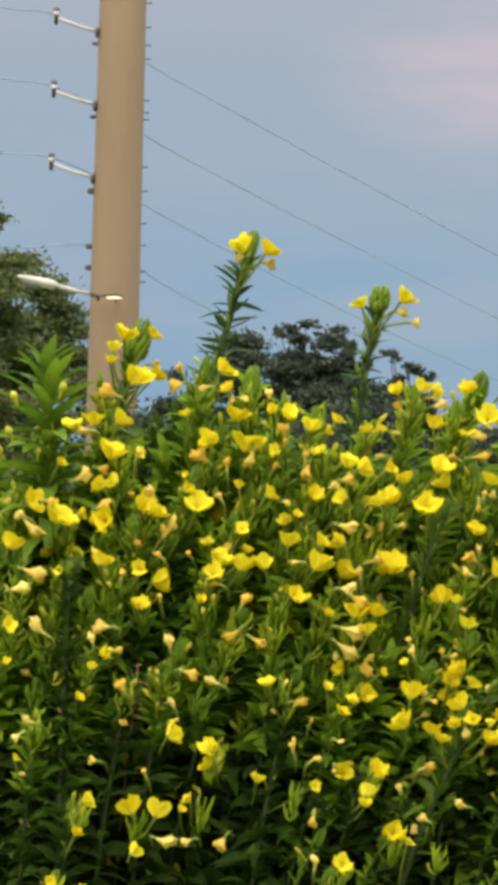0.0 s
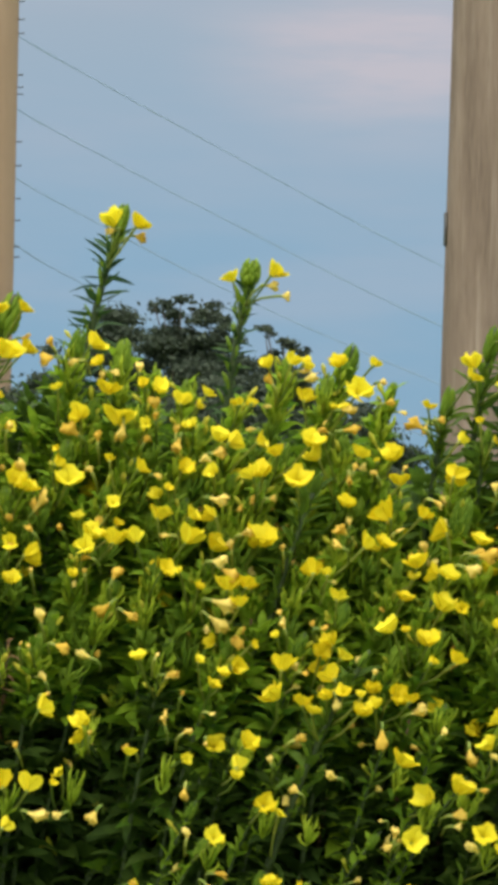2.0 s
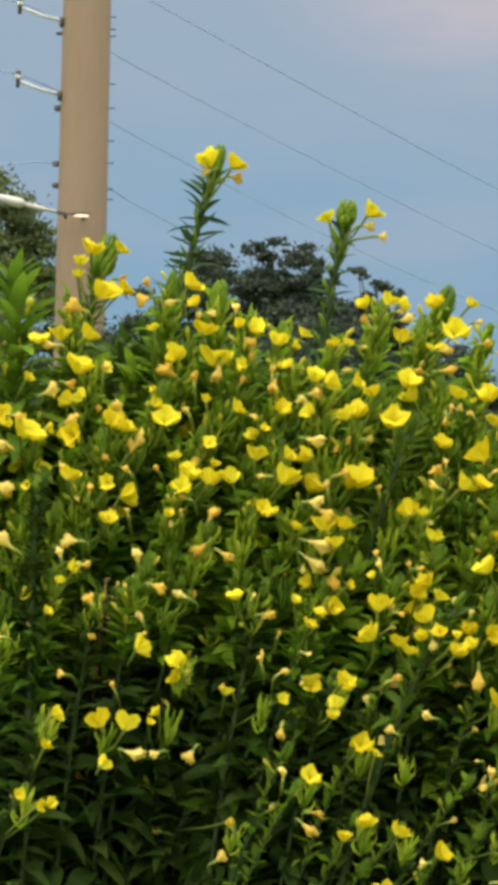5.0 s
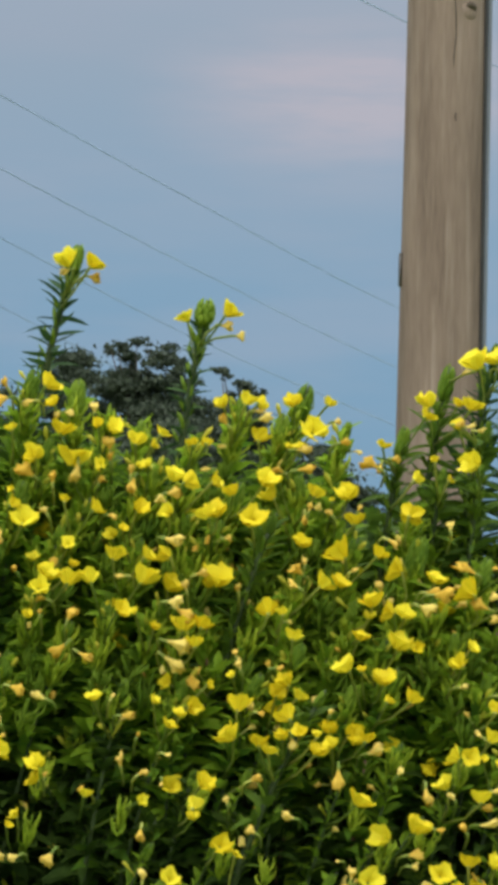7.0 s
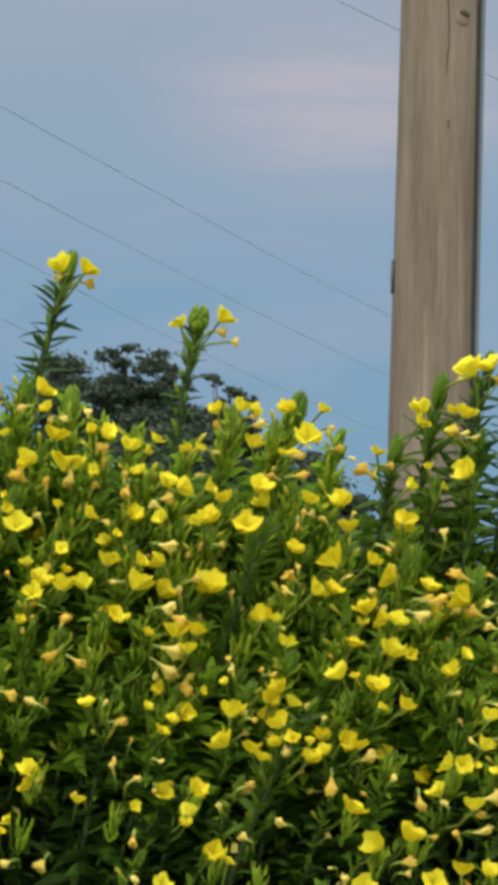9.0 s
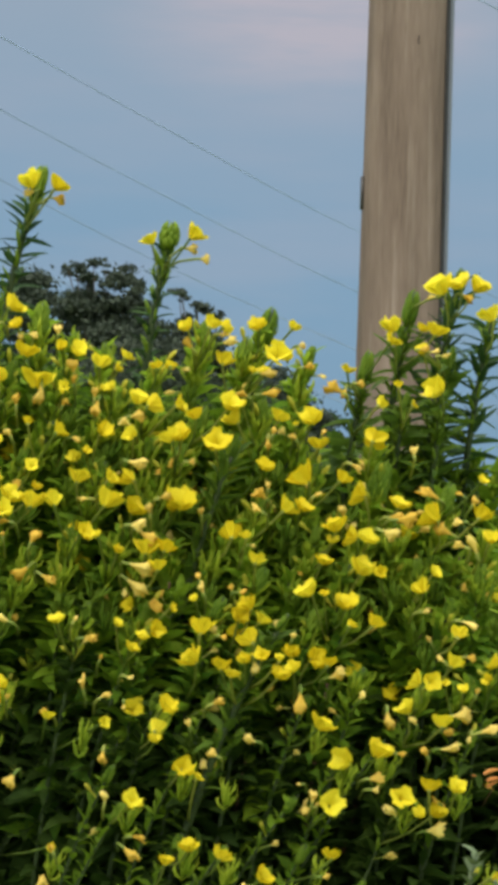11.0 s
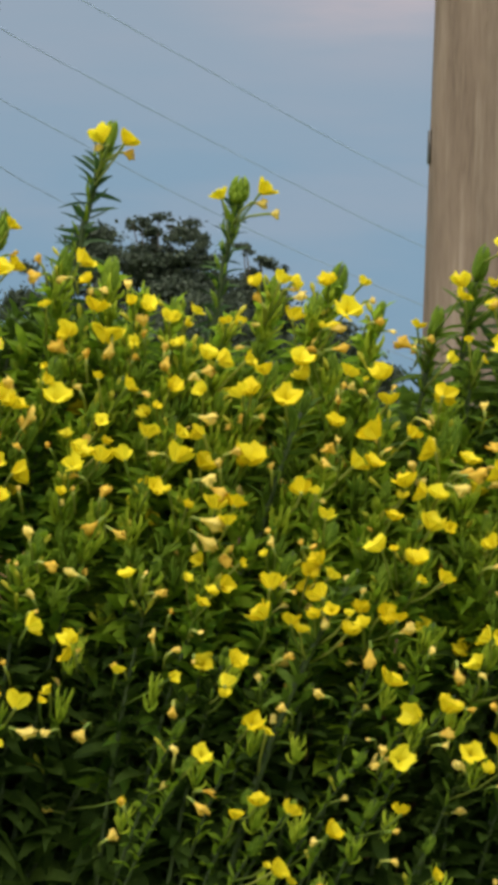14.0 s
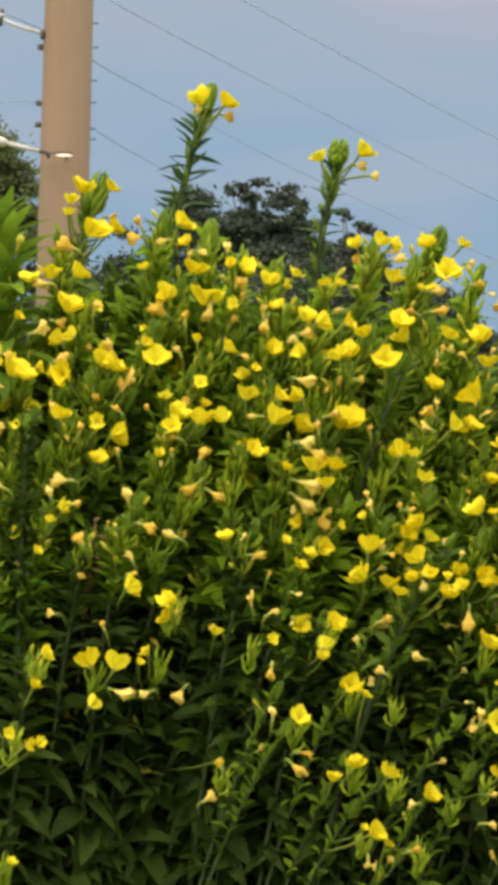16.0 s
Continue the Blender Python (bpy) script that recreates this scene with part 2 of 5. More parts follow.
streaks(WOOD, (0.40, 0.335, 0.285), (32, 32, 1.6), 0.56, 0.74, 0.36)
streaks(WOOD, (0.070, 0.048, 0.036), (14, 14, 1.0), 0.55, 0.75, 0.6)
WOOD_DARK = mottled("dark_wood_crack", (0.035, 0.025, 0.018), (0.09, 0.07, 0.05), 20, 0.9)
GUARD = mottled("grey_plastic_guard", (0.12, 0.135, 0.165), (0.19, 0.21, 0.25), 3, 0.5, stretch=(1, 1, 0.3))
BLACK = mottled("black_cable", (0.012, 0.012, 0.013), (0.03, 0.03, 0.03), 10, 0.5)
IRON = mottled("dark_galvanised_iron", (0.05, 0.045, 0.045), (0.12, 0.11, 0.10), 20, 0.55, metal=0.4)
POLYMER = mottled("white_polymer", (0.40, 0.41, 0.43), (0.54, 0.55, 0.57), 10, 0.5)
LAMP_GREY = mottled("pale_grey_lamp_casing", (0.40, 0.385, 0.36), (0.53, 0.51, 0.48), 6, 0.6)
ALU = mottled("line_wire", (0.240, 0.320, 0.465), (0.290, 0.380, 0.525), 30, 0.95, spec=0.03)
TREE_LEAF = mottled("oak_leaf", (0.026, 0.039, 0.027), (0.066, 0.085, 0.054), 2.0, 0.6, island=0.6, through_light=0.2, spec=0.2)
# lit copy of the oak leaf: light is put into a brighter, yellower colour
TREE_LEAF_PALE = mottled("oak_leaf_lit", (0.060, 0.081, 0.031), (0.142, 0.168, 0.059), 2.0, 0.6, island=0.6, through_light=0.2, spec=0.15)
BARK = mottled("bark", (0.03, 0.024, 0.018), (0.085, 0.066, 0.05), 5, 0.9, stretch=(3, 3, 0.6), bump=0.6)
# grey-blue instead of green: the haze of distance is mixed into the leaf colour
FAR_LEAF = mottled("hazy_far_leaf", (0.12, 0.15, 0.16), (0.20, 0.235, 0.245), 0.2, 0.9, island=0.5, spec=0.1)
LIT, _n, _l, _b = material("lit_lamp_lens")
_b.inputs["Emission Color"].default_value, _b.inputs["Emission Strength"].default_value = (1.0, 0.64, 0.30, 1), 1.05

# ---- builders ----
UP = Vector((0, 0, 1))


def thing(name, at=(0, 0, 0), label="", category="", group="", kind=""):
    ob = new(name)
    ob.location = at
    return tagged(ob, label, category, group, kind)


def raw(name, verts, faces, mat, smooth=True):
    me = bpy.data.meshes.new(name)
    me.from_pydata([tuple(v) for v in verts], [], faces)
    me.materials.append(mat)
    if smooth:
        me.polygons.foreach_set("use_smooth", [True] * len(me.polygons))
    return me


def part(name, data, parent, label="", m=None, kind=""):
    """One mesh object under a thing or a part; data is a mesh, m its pose there."""
    ob = new(name, data)
    ob.parent = parent
    if m is not None:
        ob.matrix_basis = m
    return tagged(ob, label, kind=kind)


def tube_data(points, radii, sides=6):
    """Rings along a line of points, closed at both ends."""
    pts = [Vector(p) for p in points]
    verts, faces = [], []
    side = None
    for i, p in enumerate(pts):
        d = (pts[min(i + 1, len(pts) - 1)] - pts[max(i - 1, 0)]).normalized()
        if side is None:
            side = d.orthogonal().normalized()
        side = (side - d * side.dot(d)).normalized()
        other = d.cross(side)
        for k in range(sides):
            a = 2 * math.pi * k / sides
            verts.append(p + (side * math.cos(a) + other * math.sin(a)) * radii[i])
    for i in range(len(pts) - 1):
        for k in range(sides):
            a, b = i * sides + k, i * sides + (k + 1) % sides
            faces.append((a, b, b + sides, a + sides))
    faces.append(tuple(range(sides))[::-1])
    faces.append(tuple((len(pts) - 1) * sides + k for k in range(sides)))
    return verts, faces


def tube(name, points, radii, mat, sides=6):
    return raw(name, *tube_data(points, radii, sides), mat)


def joined(name, pieces, mat):
    """Several (verts, faces) in one mesh."""
    verts, faces = [], []
    for v, f in pieces:
        k = len(verts)
        verts += [tuple(q) for q in v]
        faces += [tuple(i + k for i in q) for q in f]
    return raw(name, verts, faces, mat)


def aim(at, direction, spin=0.0, scale=1.0):
    """A pose whose +z looks along direction, turned about it by spin."""
    q = Vector(direction).to_track_quat("Z", "Y").to_matrix().to_4x4()
    return Matrix.Translation(at) @ q @ Matrix.Rotation(spin, 4, "Z") @ Matrix.Diagonal((scale, scale, scale, 1))


def box_data(sx, sy, sz, bevel=0.15, at=(0, 0, 0)):
    """A box with chamfered upright edges and top."""
    c = bevel * min(sx, sy)
    ring = [(-sx / 2 + c, -sy / 2), (sx / 2 - c, -sy / 2), (sx / 2, -sy / 2 + c), (sx / 2, sy / 2 - c), (sx / 2 - c, sy / 2), (-sx / 2 + c, sy / 2), (-sx / 2, sy / 2 - c), (-sx / 2, -sy / 2 + c)]
    verts = []
    for z, k in ((-sz / 2, 0.9), (-sz / 2 + c * 0.6, 1), (sz / 2 - c * 0.6, 1), (sz / 2, 0.9)):
        verts += [Vector((x * k, y * k, z)) + Vector(at) for x, y in ring]
    faces = [(r * 8 + k, r * 8 + (k + 1) % 8, r * 8 + 8 + (k + 1) % 8, r * 8 + 8 + k) for r in range(3) for k in range(8)]
    return verts, faces + [tuple(range(8))[::-1], tuple(range(24, 32))]


rng = random.Random(7)
nrng = np.random.default_rng(11)

# ---- leaves and flowers, built once and shared ----


def leaf_shape(width, curl, fold, wave=0.0, rows=6):
    """A lance-shaped leaf, 1 long along +x, its face up; curl bends the tip down."""
    verts, faces = [], []
    for i in range(rows + 1):
        t = i / rows
        w = width * (math.sin(math.pi * min(1, t * 0.94 + 0.06) ** 0.8) ** 0.85) * 0.5 + 0.008 * (1 - t)
        a = curl * t
        x, z = t * (1 - 0.16 * curl * curl * t * t), -0.5 * curl * t * t
        ripple = wave * math.sin(t * 9)
        verts += [(x, w, z + fold * w + ripple * w), (x, 0, z), (x, -w, z + fold * w - ripple * w)]
        if i:
            k = 3 * i
            faces += [(k - 3, k - 2, k + 1, k), (k - 2, k - 1, k + 2, k + 1)]
    return verts, faces


LEAF_SHAPES = [leaf_shape(0.30, 0.5, 0.35), leaf_shape(0.34, 0.9, 0.3, 0.2), leaf_shape(0.38, 0.3, 0.4, 0.25), leaf_shape(0.32, 1.2, 0.3, 0.15), leaf_shape(0.40, 0.7, 0.25, 0.3)]
LIGHT_SHAPES = [leaf_shape(0.32, 0.5, 0.35, 0, 4), leaf_shape(0.37, 0.9, 0.3, 0.2, 4), leaf_shape(0.41, 0.3, 0.4, 0.25, 4), leaf_shape(0.34, 1.2, 0.3, 0.15, 4)]
LEAVES = [raw("leaf", v, f, LEAF) for v, f in LEAF_SHAPES]
LEAVES_OLD_SHADED = [raw("leaf", v, f, LEAF_OLD_SHADED) for v, f in LEAF_SHAPES]
LEAVES_PALE = [raw("young_leaf", v, f, LEAF_PALE) for v, f in LEAF_SHAPES]
LANCE_SHAPES = [leaf_shape(0.22, 0.7, 0.3, 0.1), leaf_shape(0.25, 1.1, 0.3, 0.15), leaf_shape(0.20, 0.9, 0.4, 0.1)]
LANCE = [raw("leaf", v, f, LEAF_OLD_SHADED) for v, f in LANCE_SHAPES]
SPIKY = [raw("leaf", v, f, LEAF_DARK) for v, f in (leaf_shape(0.21, 0.25, 0.5), leaf_shape(0.24, -0.3, 0.4), leaf_shape(0.20, 0.6, 0.45), leaf_shape(0.26, 0.9, 0.35))]
NEEDLE = [raw("leaf", v, f, LEAF_NEEDLE) for v, f in (leaf_shape(0.17, 0.25, 0.5), leaf_shape(0.20, -0.3, 0.4), leaf_shape(0.16, 0.5, 0.45))]
LEAVES_DRY = [raw("dry_leaf", v, f, DRY) for v, f in (leaf_shape(0.16, 1.8, 0.9, 0.6), leaf_shape(0.2, 2.2, 0.6, 0.8))]


def petal(turn, spread, droop, length, ruffle, notch):
    """One broad blunt petal that leaves the throat at the origin and opens from +z by spread; droop bends its rim back."""
    verts, faces = [], []
    rows, cols = 5, 6
    side, r, z = (-math.sin(turn), math.cos(turn)), 0.035, 0.0
    for i in range(rows + 1):
        t = i / rows
        lean = 0.25 + (spread - 0.25) * min(1.0, t * 1.7) + droop * max(0.0, t - 0.45) * 1.8
        if i:
            r, z = r + math.sin(lean) * length / rows, z + math.cos(lean) * length / rows
        half = length * 0.72 * math.sin(min(1.0, t * 1.2 + 0.14) * math.pi / 2)
        for j in range(cols + 1):
            u = j / cols * 2 - 1
            back = length * (0.20 * abs(u) ** 3 * t ** 3 + notch * (1 - abs(u)) ** 2 * t ** 4)
            rr = r - back * math.sin(lean) - 0.10 * length * u * u * t * math.cos(lean)
            wave = ruffle * t * t * math.sin(u * 5.5 + turn * 3 + spread * 7)
            zz = z - back * math.cos(lean) + 0.16 * length * u * u * t * math.sin(lean) + wave
            verts.append((math.cos(turn) * rr + side[0] * half * u, math.sin(turn) * rr + side[1] * half * u, zz))
    for i in range(rows):
        for j in range(cols):
            k = i * (cols + 1) + j
            faces.append((k, k + 1, k + cols + 2, k + cols + 1))
    return verts, faces


def corolla(spread, droop, ruffle, seed):
    """Four overlapping petals; the open flower is about 1 across."""
    r = random.Random(seed)
    return joined("flower", [petal(k * math.pi / 2 + r.uniform(-0.25, 0.25), max(0.30, spread * 0.85 + r.uniform(-0.15, 0.22)), droop * r.uniform(0.3, 1.5), 0.78 * r.uniform(0.9, 1.1), ruffle * r.uniform(0.6, 1.6), r.uniform(0.0, 0.08)) for k in range(4)], PETAL)


FLOWERS = [corolla(*v, i) for i, v in enumerate(((0.5, 0.5, 0.03), (0.6, 0.7, 0.04), (0.42, 0.4, 0.05), (0.65, 0.8, 0.035), (0.55, 0.6, 0.05), (0.45, 0.7, 0.03), (0.7, 0.4, 0.05), (0.5, 0.9, 0.045), (0.6, 0.3, 0.03), (0.42, 0.6, 0.04), (0.55, 0.9, 0.05), (0.5, 0.3, 0.06)))]


CUPS = [FLOWERS[2], FLOWERS[5], FLOWERS[9]]


def wilted(seed):
    """A collapsed flower: limp folded petals along +z, 1 long, bulging and then closing at a ragged tip."""
    r = random.Random(seed)
    verts, faces, sides, rows = [], [], 12, 9
    flat, fullness, bend = r.uniform(0.55, 0.95), r.uniform(0.20, 0.31), r.uniform(-0.1, 0.45)
    lobe = [r.uniform(-0.30, 0.06) for k in range(4)]
    for i in range(rows + 1):
        t = i / rows
        rad = 0.08 + fullness * min(1.0, t * 1.5) ** 1.5 * (1 - 0.35 * max(0.0, t - 0.7) / 0.3)
        for k in range(sides):
            a = 2 * math.pi * k / sides
            crease = 1 + 0.25 * t * math.sin(a * 2 + seed) + 0.30 * t * math.sin(a * 4 + seed * 2) + r.uniform(-0.14, 0.14) * t
            reach = t + t ** 3 * (lobe[k // 3] + 0.10 * math.cos(a * 4)) + (r.uniform(-0.08, 0.08) if i == rows else 0)
            verts.append((rad * crease * math.cos(a), rad * crease * flat * math.sin(a) - bend * t * t, reach))
    for i in range(rows):
        for k in range(sides):
            a, b = i * sides + k, i * sides + (k + 1) % sides
            faces.append((a, b, b + sides, a + sides))
    verts.append((0.0, -bend * 0.8, 0.78))
    faces += [(rows * sides + k, rows * sides + (k + 1) % sides, len(verts) - 1) for k in range(sides)]
    return raw("wilted_flower", verts, faces, WILT)


WILTED = [wilted(s) for s in range(9)]


def bud_spike(seed, count):
    """Upright buds packed into a blunt oval tip; 1 tall along +z from 0 to 1."""
    r = random.Random(seed)
    girth = lambda z: 0.25 * math.sqrt(max(0.02, 1 - ((z - 0.42) / 0.60) ** 2))
    pieces = []
    for k in range(count):
        t = k / count
        a = k * 2.4 + r.uniform(-0.2, 0.2)
        z0 = 0.02 + 0.56 * t
        z1 = min(0.99, z0 + 0.40 + r.uniform(-0.04, 0.04))
        w = 0.080 * (1.1 - 0.3 * t)
        pts = []
        for q in (0, 0.35, 0.7, 1):
            z = z0 + (z1 - z0) * q
            g = max(0.0, girth(z) - 0.03) * (0.45 + 0.55 * min(1, q * 2))
            pts.append(Vector((math.cos(a) * g, math.sin(a) * g, z)))
        pieces.append(tube_data(pts, [w * 0.5, w, w * 0.85, w * 0.2], 6))
    return joined("bud_spike", pieces, BUD)


def bud_brush(seed, count, mat=BRACT):
    """Slender pointed buds and narrow bracts that stand up and out round the top of a stem; 1 tall."""
    r = random.Random(seed)
    pieces = []
    for k in range(count):
        a = k * 2.4 + r.uniform(-0.5, 0.5)
        base = Vector((0, 0, r.uniform(-0.30, 0.30)))
        out, up = r.uniform(0.10, 0.46), r.uniform(0.30, 0.75)
        tip = base + Vector((math.cos(a) * out, math.sin(a) * out, up))
        bend = Vector((math.cos(a), math.sin(a), -0.3)) * r.uniform(0.02, 0.12)
        w = r.choice((0.024, 0.030, 0.038, 0.056))
        pts = [base, base.lerp(tip, 0.35) + bend, base.lerp(tip, 0.75) + bend, tip]
        pieces.append(tube_data(pts, [w * 0.6, w * 0.9, w, w * 0.1], 5))
    return joined("bud_brush", pieces, mat)


BRUSHES = [bud_brush(s, 18 + 2 * s) for s in range(5)]
GREEN_BRUSHES = [bud_brush(s + 5, 12 + 2 * s, BUD) for s in range(5)]
FLOWER_BUD = tube("flower_bud", [(0, 0, 0), (0.01, 0, 0.25), (0.02, 0, 0.5), (0.03, 0, 0.68), (0.03, 0, 0.86), (0.02, 0, 1)], [0.045, 0.035, 0.05, 0.10, 0.085, 0.015], BUD_PALE, 7)
SEED_POD = tube("seed_pod", [(0, 0, 0), (0.04, 0, 0.3), (0.05, 0, 0.65), (0, 0, 1)], [0.06, 0.11, 0.10, 0.03], BUD, 6)
BUD_SPIKES = [bud_spike(1, 34), bud_spike(2, 40), bud_spike(3, 30)]


def leaf_pose(at, heading, rise, length, roll=0.0):
    """The pose of a leaf that leaves its stem at a compass heading and a rise, in radians."""
    return Matrix.Translation(at) @ Euler((roll, -rise, heading)).to_matrix().to_4x4() @ Matrix.Diagonal((length, length, length, 1))


def many_leaves(poses, shapes):
    """Verts and faces of leaves at many poses, for one joined mesh."""
    verts, faces, k = [], [], 0
    for i, m in enumerate(poses):
        v, f = shapes[i % len(shapes)]
        a = np.array(m)
        q = np.array(v) @ a[:3, :3].T + a[:3, 3]
        verts += q.tolist()
        faces += [tuple(x + k for x in y) for y in f]
        k += len(v)
    return verts, faces


class Stalk:
    """The bent line of a plant's stem: upright at the ground, leaning at the tip."""

    def __init__(self, x, y, z, lean, bow=0.5, back=0.16):
        self.x, self.y, self.z, self.lean, self.bow, self.back = x, y, z, lean, bow, back

    def at(self, d):
        """The place d metres below the tip."""
        k = 1 - math.exp(-d / self.bow)
        return Vector((self.x - self.lean * self.bow * k, self.y + self.back * (1 - math.exp(-d / 0.7)), self.z - d))


def leaf_run(stalk, start, end, gap, length, r, rise0=0.9, rise1=-0.1, small=0.30):
    """Poses of leaves in a spiral down the stem."""
    d, k, poses = start, r.uniform(0, 6), []
    while d < end:
        s = min(1.0, d / 0.4)
        size = length * (small + (1 - small) * s) * r.uniform(0.75, 1.2)
        rise = rise0 + (rise1 - rise0) * min(1.0, d / 0.5) + r.uniform(-0.35, 0.35) * (1 + s)
        poses.append((d, leaf_pose(stalk.at(d), k, rise, size, r.uniform(-0.9, 0.9))))
        k += 2.4 + r.uniform(-0.3, 0.3)
        d += gap * (0.75 + 0.9 * s) * r.uniform(0.8, 1.25)
    return poses


PLANT_LABEL = "tall green evening primrose with yellow flowers and wilted blooms"


def primrose(x, y, z, lean, spike, fresh=(), faded=(), leaf=0.085, gap=0.0068, label=PLANT_LABEL, tall=0.145, pale=0.8, pods=True, small=0.4, thick=1.0, rise0=1.05, rise1=-0.1, spiky=False, extra=1, fat=0.82, old_shaded=False, needle=False, sparse=False):
    """A flowering stem whose tip stands at x, y, z. fresh and faded: across and above the tip, the width, and where a faded one points, in degrees."""
    r = random.Random(int(abs(x * 9973) + z * 7919 * 13))
    sink = 0.13 if sparse else 0.0
    st = Stalk(x, y + sink, z, lean)
    plant = thing("evening_primrose", (st.at(z).x, st.at(z).y, 0), label, "flowering plant", "evening primroses in the stand")
    base = Matrix.Translation(-Vector(plant.location))
    n = 14
    ds = [z * (i / n) ** 1.3 for i in range(n + 1)]
    part("stem", tube("stem", [base @ st.at(d) for d in ds], [thick * (0.0016 + 0.0048 * (d / z) ** 0.5) for d in ds], STEM, 7), plant)
    if spike:
        part("bud_spike", rng.choice(BUD_SPIKES), plant, "", base @ aim(st.at(spike * 0.95), st.at(0) - st.at(spike), r.uniform(0, 6), spike * 1.1) @ Matrix.Diagonal((fat, fat, 1, 1)), "stuff")
    for dx, dz, w in fresh:
        place = Vector((x + dx, y - 0.10 - r.uniform(0, 0.03), z + dz))
        root = st.at(max(0.012, -dz + 0.040 + abs(dx) * 0.7))
        out = Vector((place.x - root.x, 0, 0)) * 9 + Vector((r.uniform(-0.5, 0.5), r.uniform(-0.45, 0.05) if z > 1.94 else r.uniform(-0.8, 0.4), r.uniform(0.6, 1.0) if z > 1.94 else r.uniform(0.1, 1.0)))
        out.normalize()
        fl = part("flower", r.choice(CUPS if spiky else FLOWERS), plant, "", base @ aim(place - out * w * 0.34, out, r.uniform(0, 6), w * r.uniform(1.00, 1.16)) @ Matrix.Diagonal((1, r.uniform(0.8, 1.1), r.uniform(0.85, 1.15), 1)))
        foot, mid = place - out * w * 0.34, root.lerp(place - out * w * 0.8, 0.6) + Vector((0, -0.004, -0.003))
        inv = fl.matrix_basis.inverted() @ base
        part("flower_tube", tube("flower_tube", [inv @ p for p in (root, mid, foot, foot + out * w * 0.06)], [0.0022 / w, 0.0016 / w, 0.0022 / w, 0.004 / w], TUBE, 6), fl)
    for dx, dz, w, turn in faded:
        place = Vector((x + dx, y - 0.10 - r.uniform(0, 0.03), z + dz))
        out = Vector((math.cos(radians(turn)), r.uniform(-0.5, 0.0), math.sin(radians(turn)))).normalized()
        foot = place - out * w * 0.5
        root = st.at(max(0.012, -dz + r.uniform(0.0, 0.03)))
        fl = part("wilted_flower", r.choice(WILTED), plant, "wilted peach-orange flower", base @ aim(foot, out, r.uniform(0, 6), w * 0.97))
        inv = fl.matrix_basis.inverted() @ base
        if (root - foot).length > (0.22 if spiky else 0.055):
            root = foot - out * 0.012 + Vector((0, 0.07, -0.02))
        mid = root.lerp(foot - out * w * 0.5, 0.55) + Vector((0, -0.003, 0.004))
        part("flower_tube", tube("flower_tube", [inv @ p for p in (root, mid, foot - out * w * 0.3, foot, foot + out * w * 0.2)], [0.0024 / w, 0.0022 / w, 0.0024 / w, 0.0026 / w, 0.002 / w], TUBE, 6), fl)
    for k in range(extra):
        d = r.uniform(0.05, 0.17)
        a = r.uniform(-1, 1)
        out = Vector((a, -0.5, r.uniform(0.0, 0.9))).normalized()
        root = st.at(d)
        w = r.uniform(0.014, 0.022)
        fl = part("wilted_flower", r.choice(WILTED), plant, "wilted peach-orange flower", base @ aim(root + out * 0.024, out, r.uniform(0, 6), w))
        inv = fl.matrix_basis.inverted() @ base
        part("flower_tube", tube("flower_tube", [inv @ p for p in (root, root + out * 0.014, root + out * 0.027)], [0.0022 / w, 0.0016 / w, 0.0016 / w], TUBE, 6), fl)
    if extra and z > 1.30:
        for d in (0.0, 0.04, 0.08, 0.12) if z > 1.5 else (0.0,):
            part("bud_brush", r.choice(BRUSHES if d < 0.06 else GREEN_BRUSHES), plant, "", base @ aim(st.at(spike * 0.6 + 0.035 + d) + Vector((r.uniform(-0.25, 0.25) * d, -d * 0.4, 0)), st.at(0) - st.at(0.1) + Vector((0, -0.02, 0)), r.uniform(0, 6), r.uniform(0.05, 0.068)), "stuff")
    if fresh and z <= 1.30:
        dx, dz, w = fresh[0]
        part("bud_brush", r.choice(BRUSHES), plant, "", base @ aim(Vector((x + dx * 0.4, y - 0.06, z + dz - 0.045)), (0.2, -0.1, 1), r.uniform(0, 6), r.uniform(0.05, 0.065)) @ Matrix.Diagonal((0.75, 0.75, 1, 1)), "stuff")
    if spiky and fresh:
        for d, s in ((0.03, 0.050), (0.062, 0.055)):
            part("bud_brush", r.choice(GREEN_BRUSHES), plant, "", base @ aim(st.at(spike * 0.6 + d), st.at(0) - st.at(0.1), r.uniform(0, 6), s) @ Matrix.Diagonal((0.75, 0.75, 1, 1)), "stuff")
    for k in range(0 if not extra else 3 if z > 1.35 else 1):
        root = st.at(r.uniform(0.015, 0.10))
        out = Vector((r.uniform(-0.9, 0.9), r.uniform(-0.9, -0.2), r.uniform(0.5, 1.2)))
        part("flower_bud", FLOWER_BUD, plant, "pointed yellow-green flower bud", base @ aim(root, out, r.uniform(0, 6), r.uniform(0.03, 0.045)))
    run = leaf_run(st, max(0.02, spike * (1.0 if spiky else 0.55)), min(z - 0.05, 1.15), gap, leaf, r, rise0, rise1, small)
    rest = []
    for d, m in run:
        if d < tall:
            part("leaf", r.choice(NEEDLE if needle else SPIKY if spiky else LANCE if sparse else LEAVES_OLD_SHADED if old_shaded else LEAVES_PALE if r.random() < pale * (1 - d / max(tall, 0.01)) ** 0.5 else LEAVES), plant, "", base @ m)
        else:
            rest.append(base @ m)
    rest += [] if sparse else [base @ m for d, m in leaf_run(st, tall if spiky else tall * 0.5, min(z - 0.05, 0.95), gap * (1.2 if spiky or z < 1.33 else 0.75), leaf * 0.95, r, rise0, rise1 - 0.1, small)]
    # below 1.27 m the leaves take the darker colour, shade put in by height
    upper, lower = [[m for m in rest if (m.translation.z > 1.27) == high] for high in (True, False)]
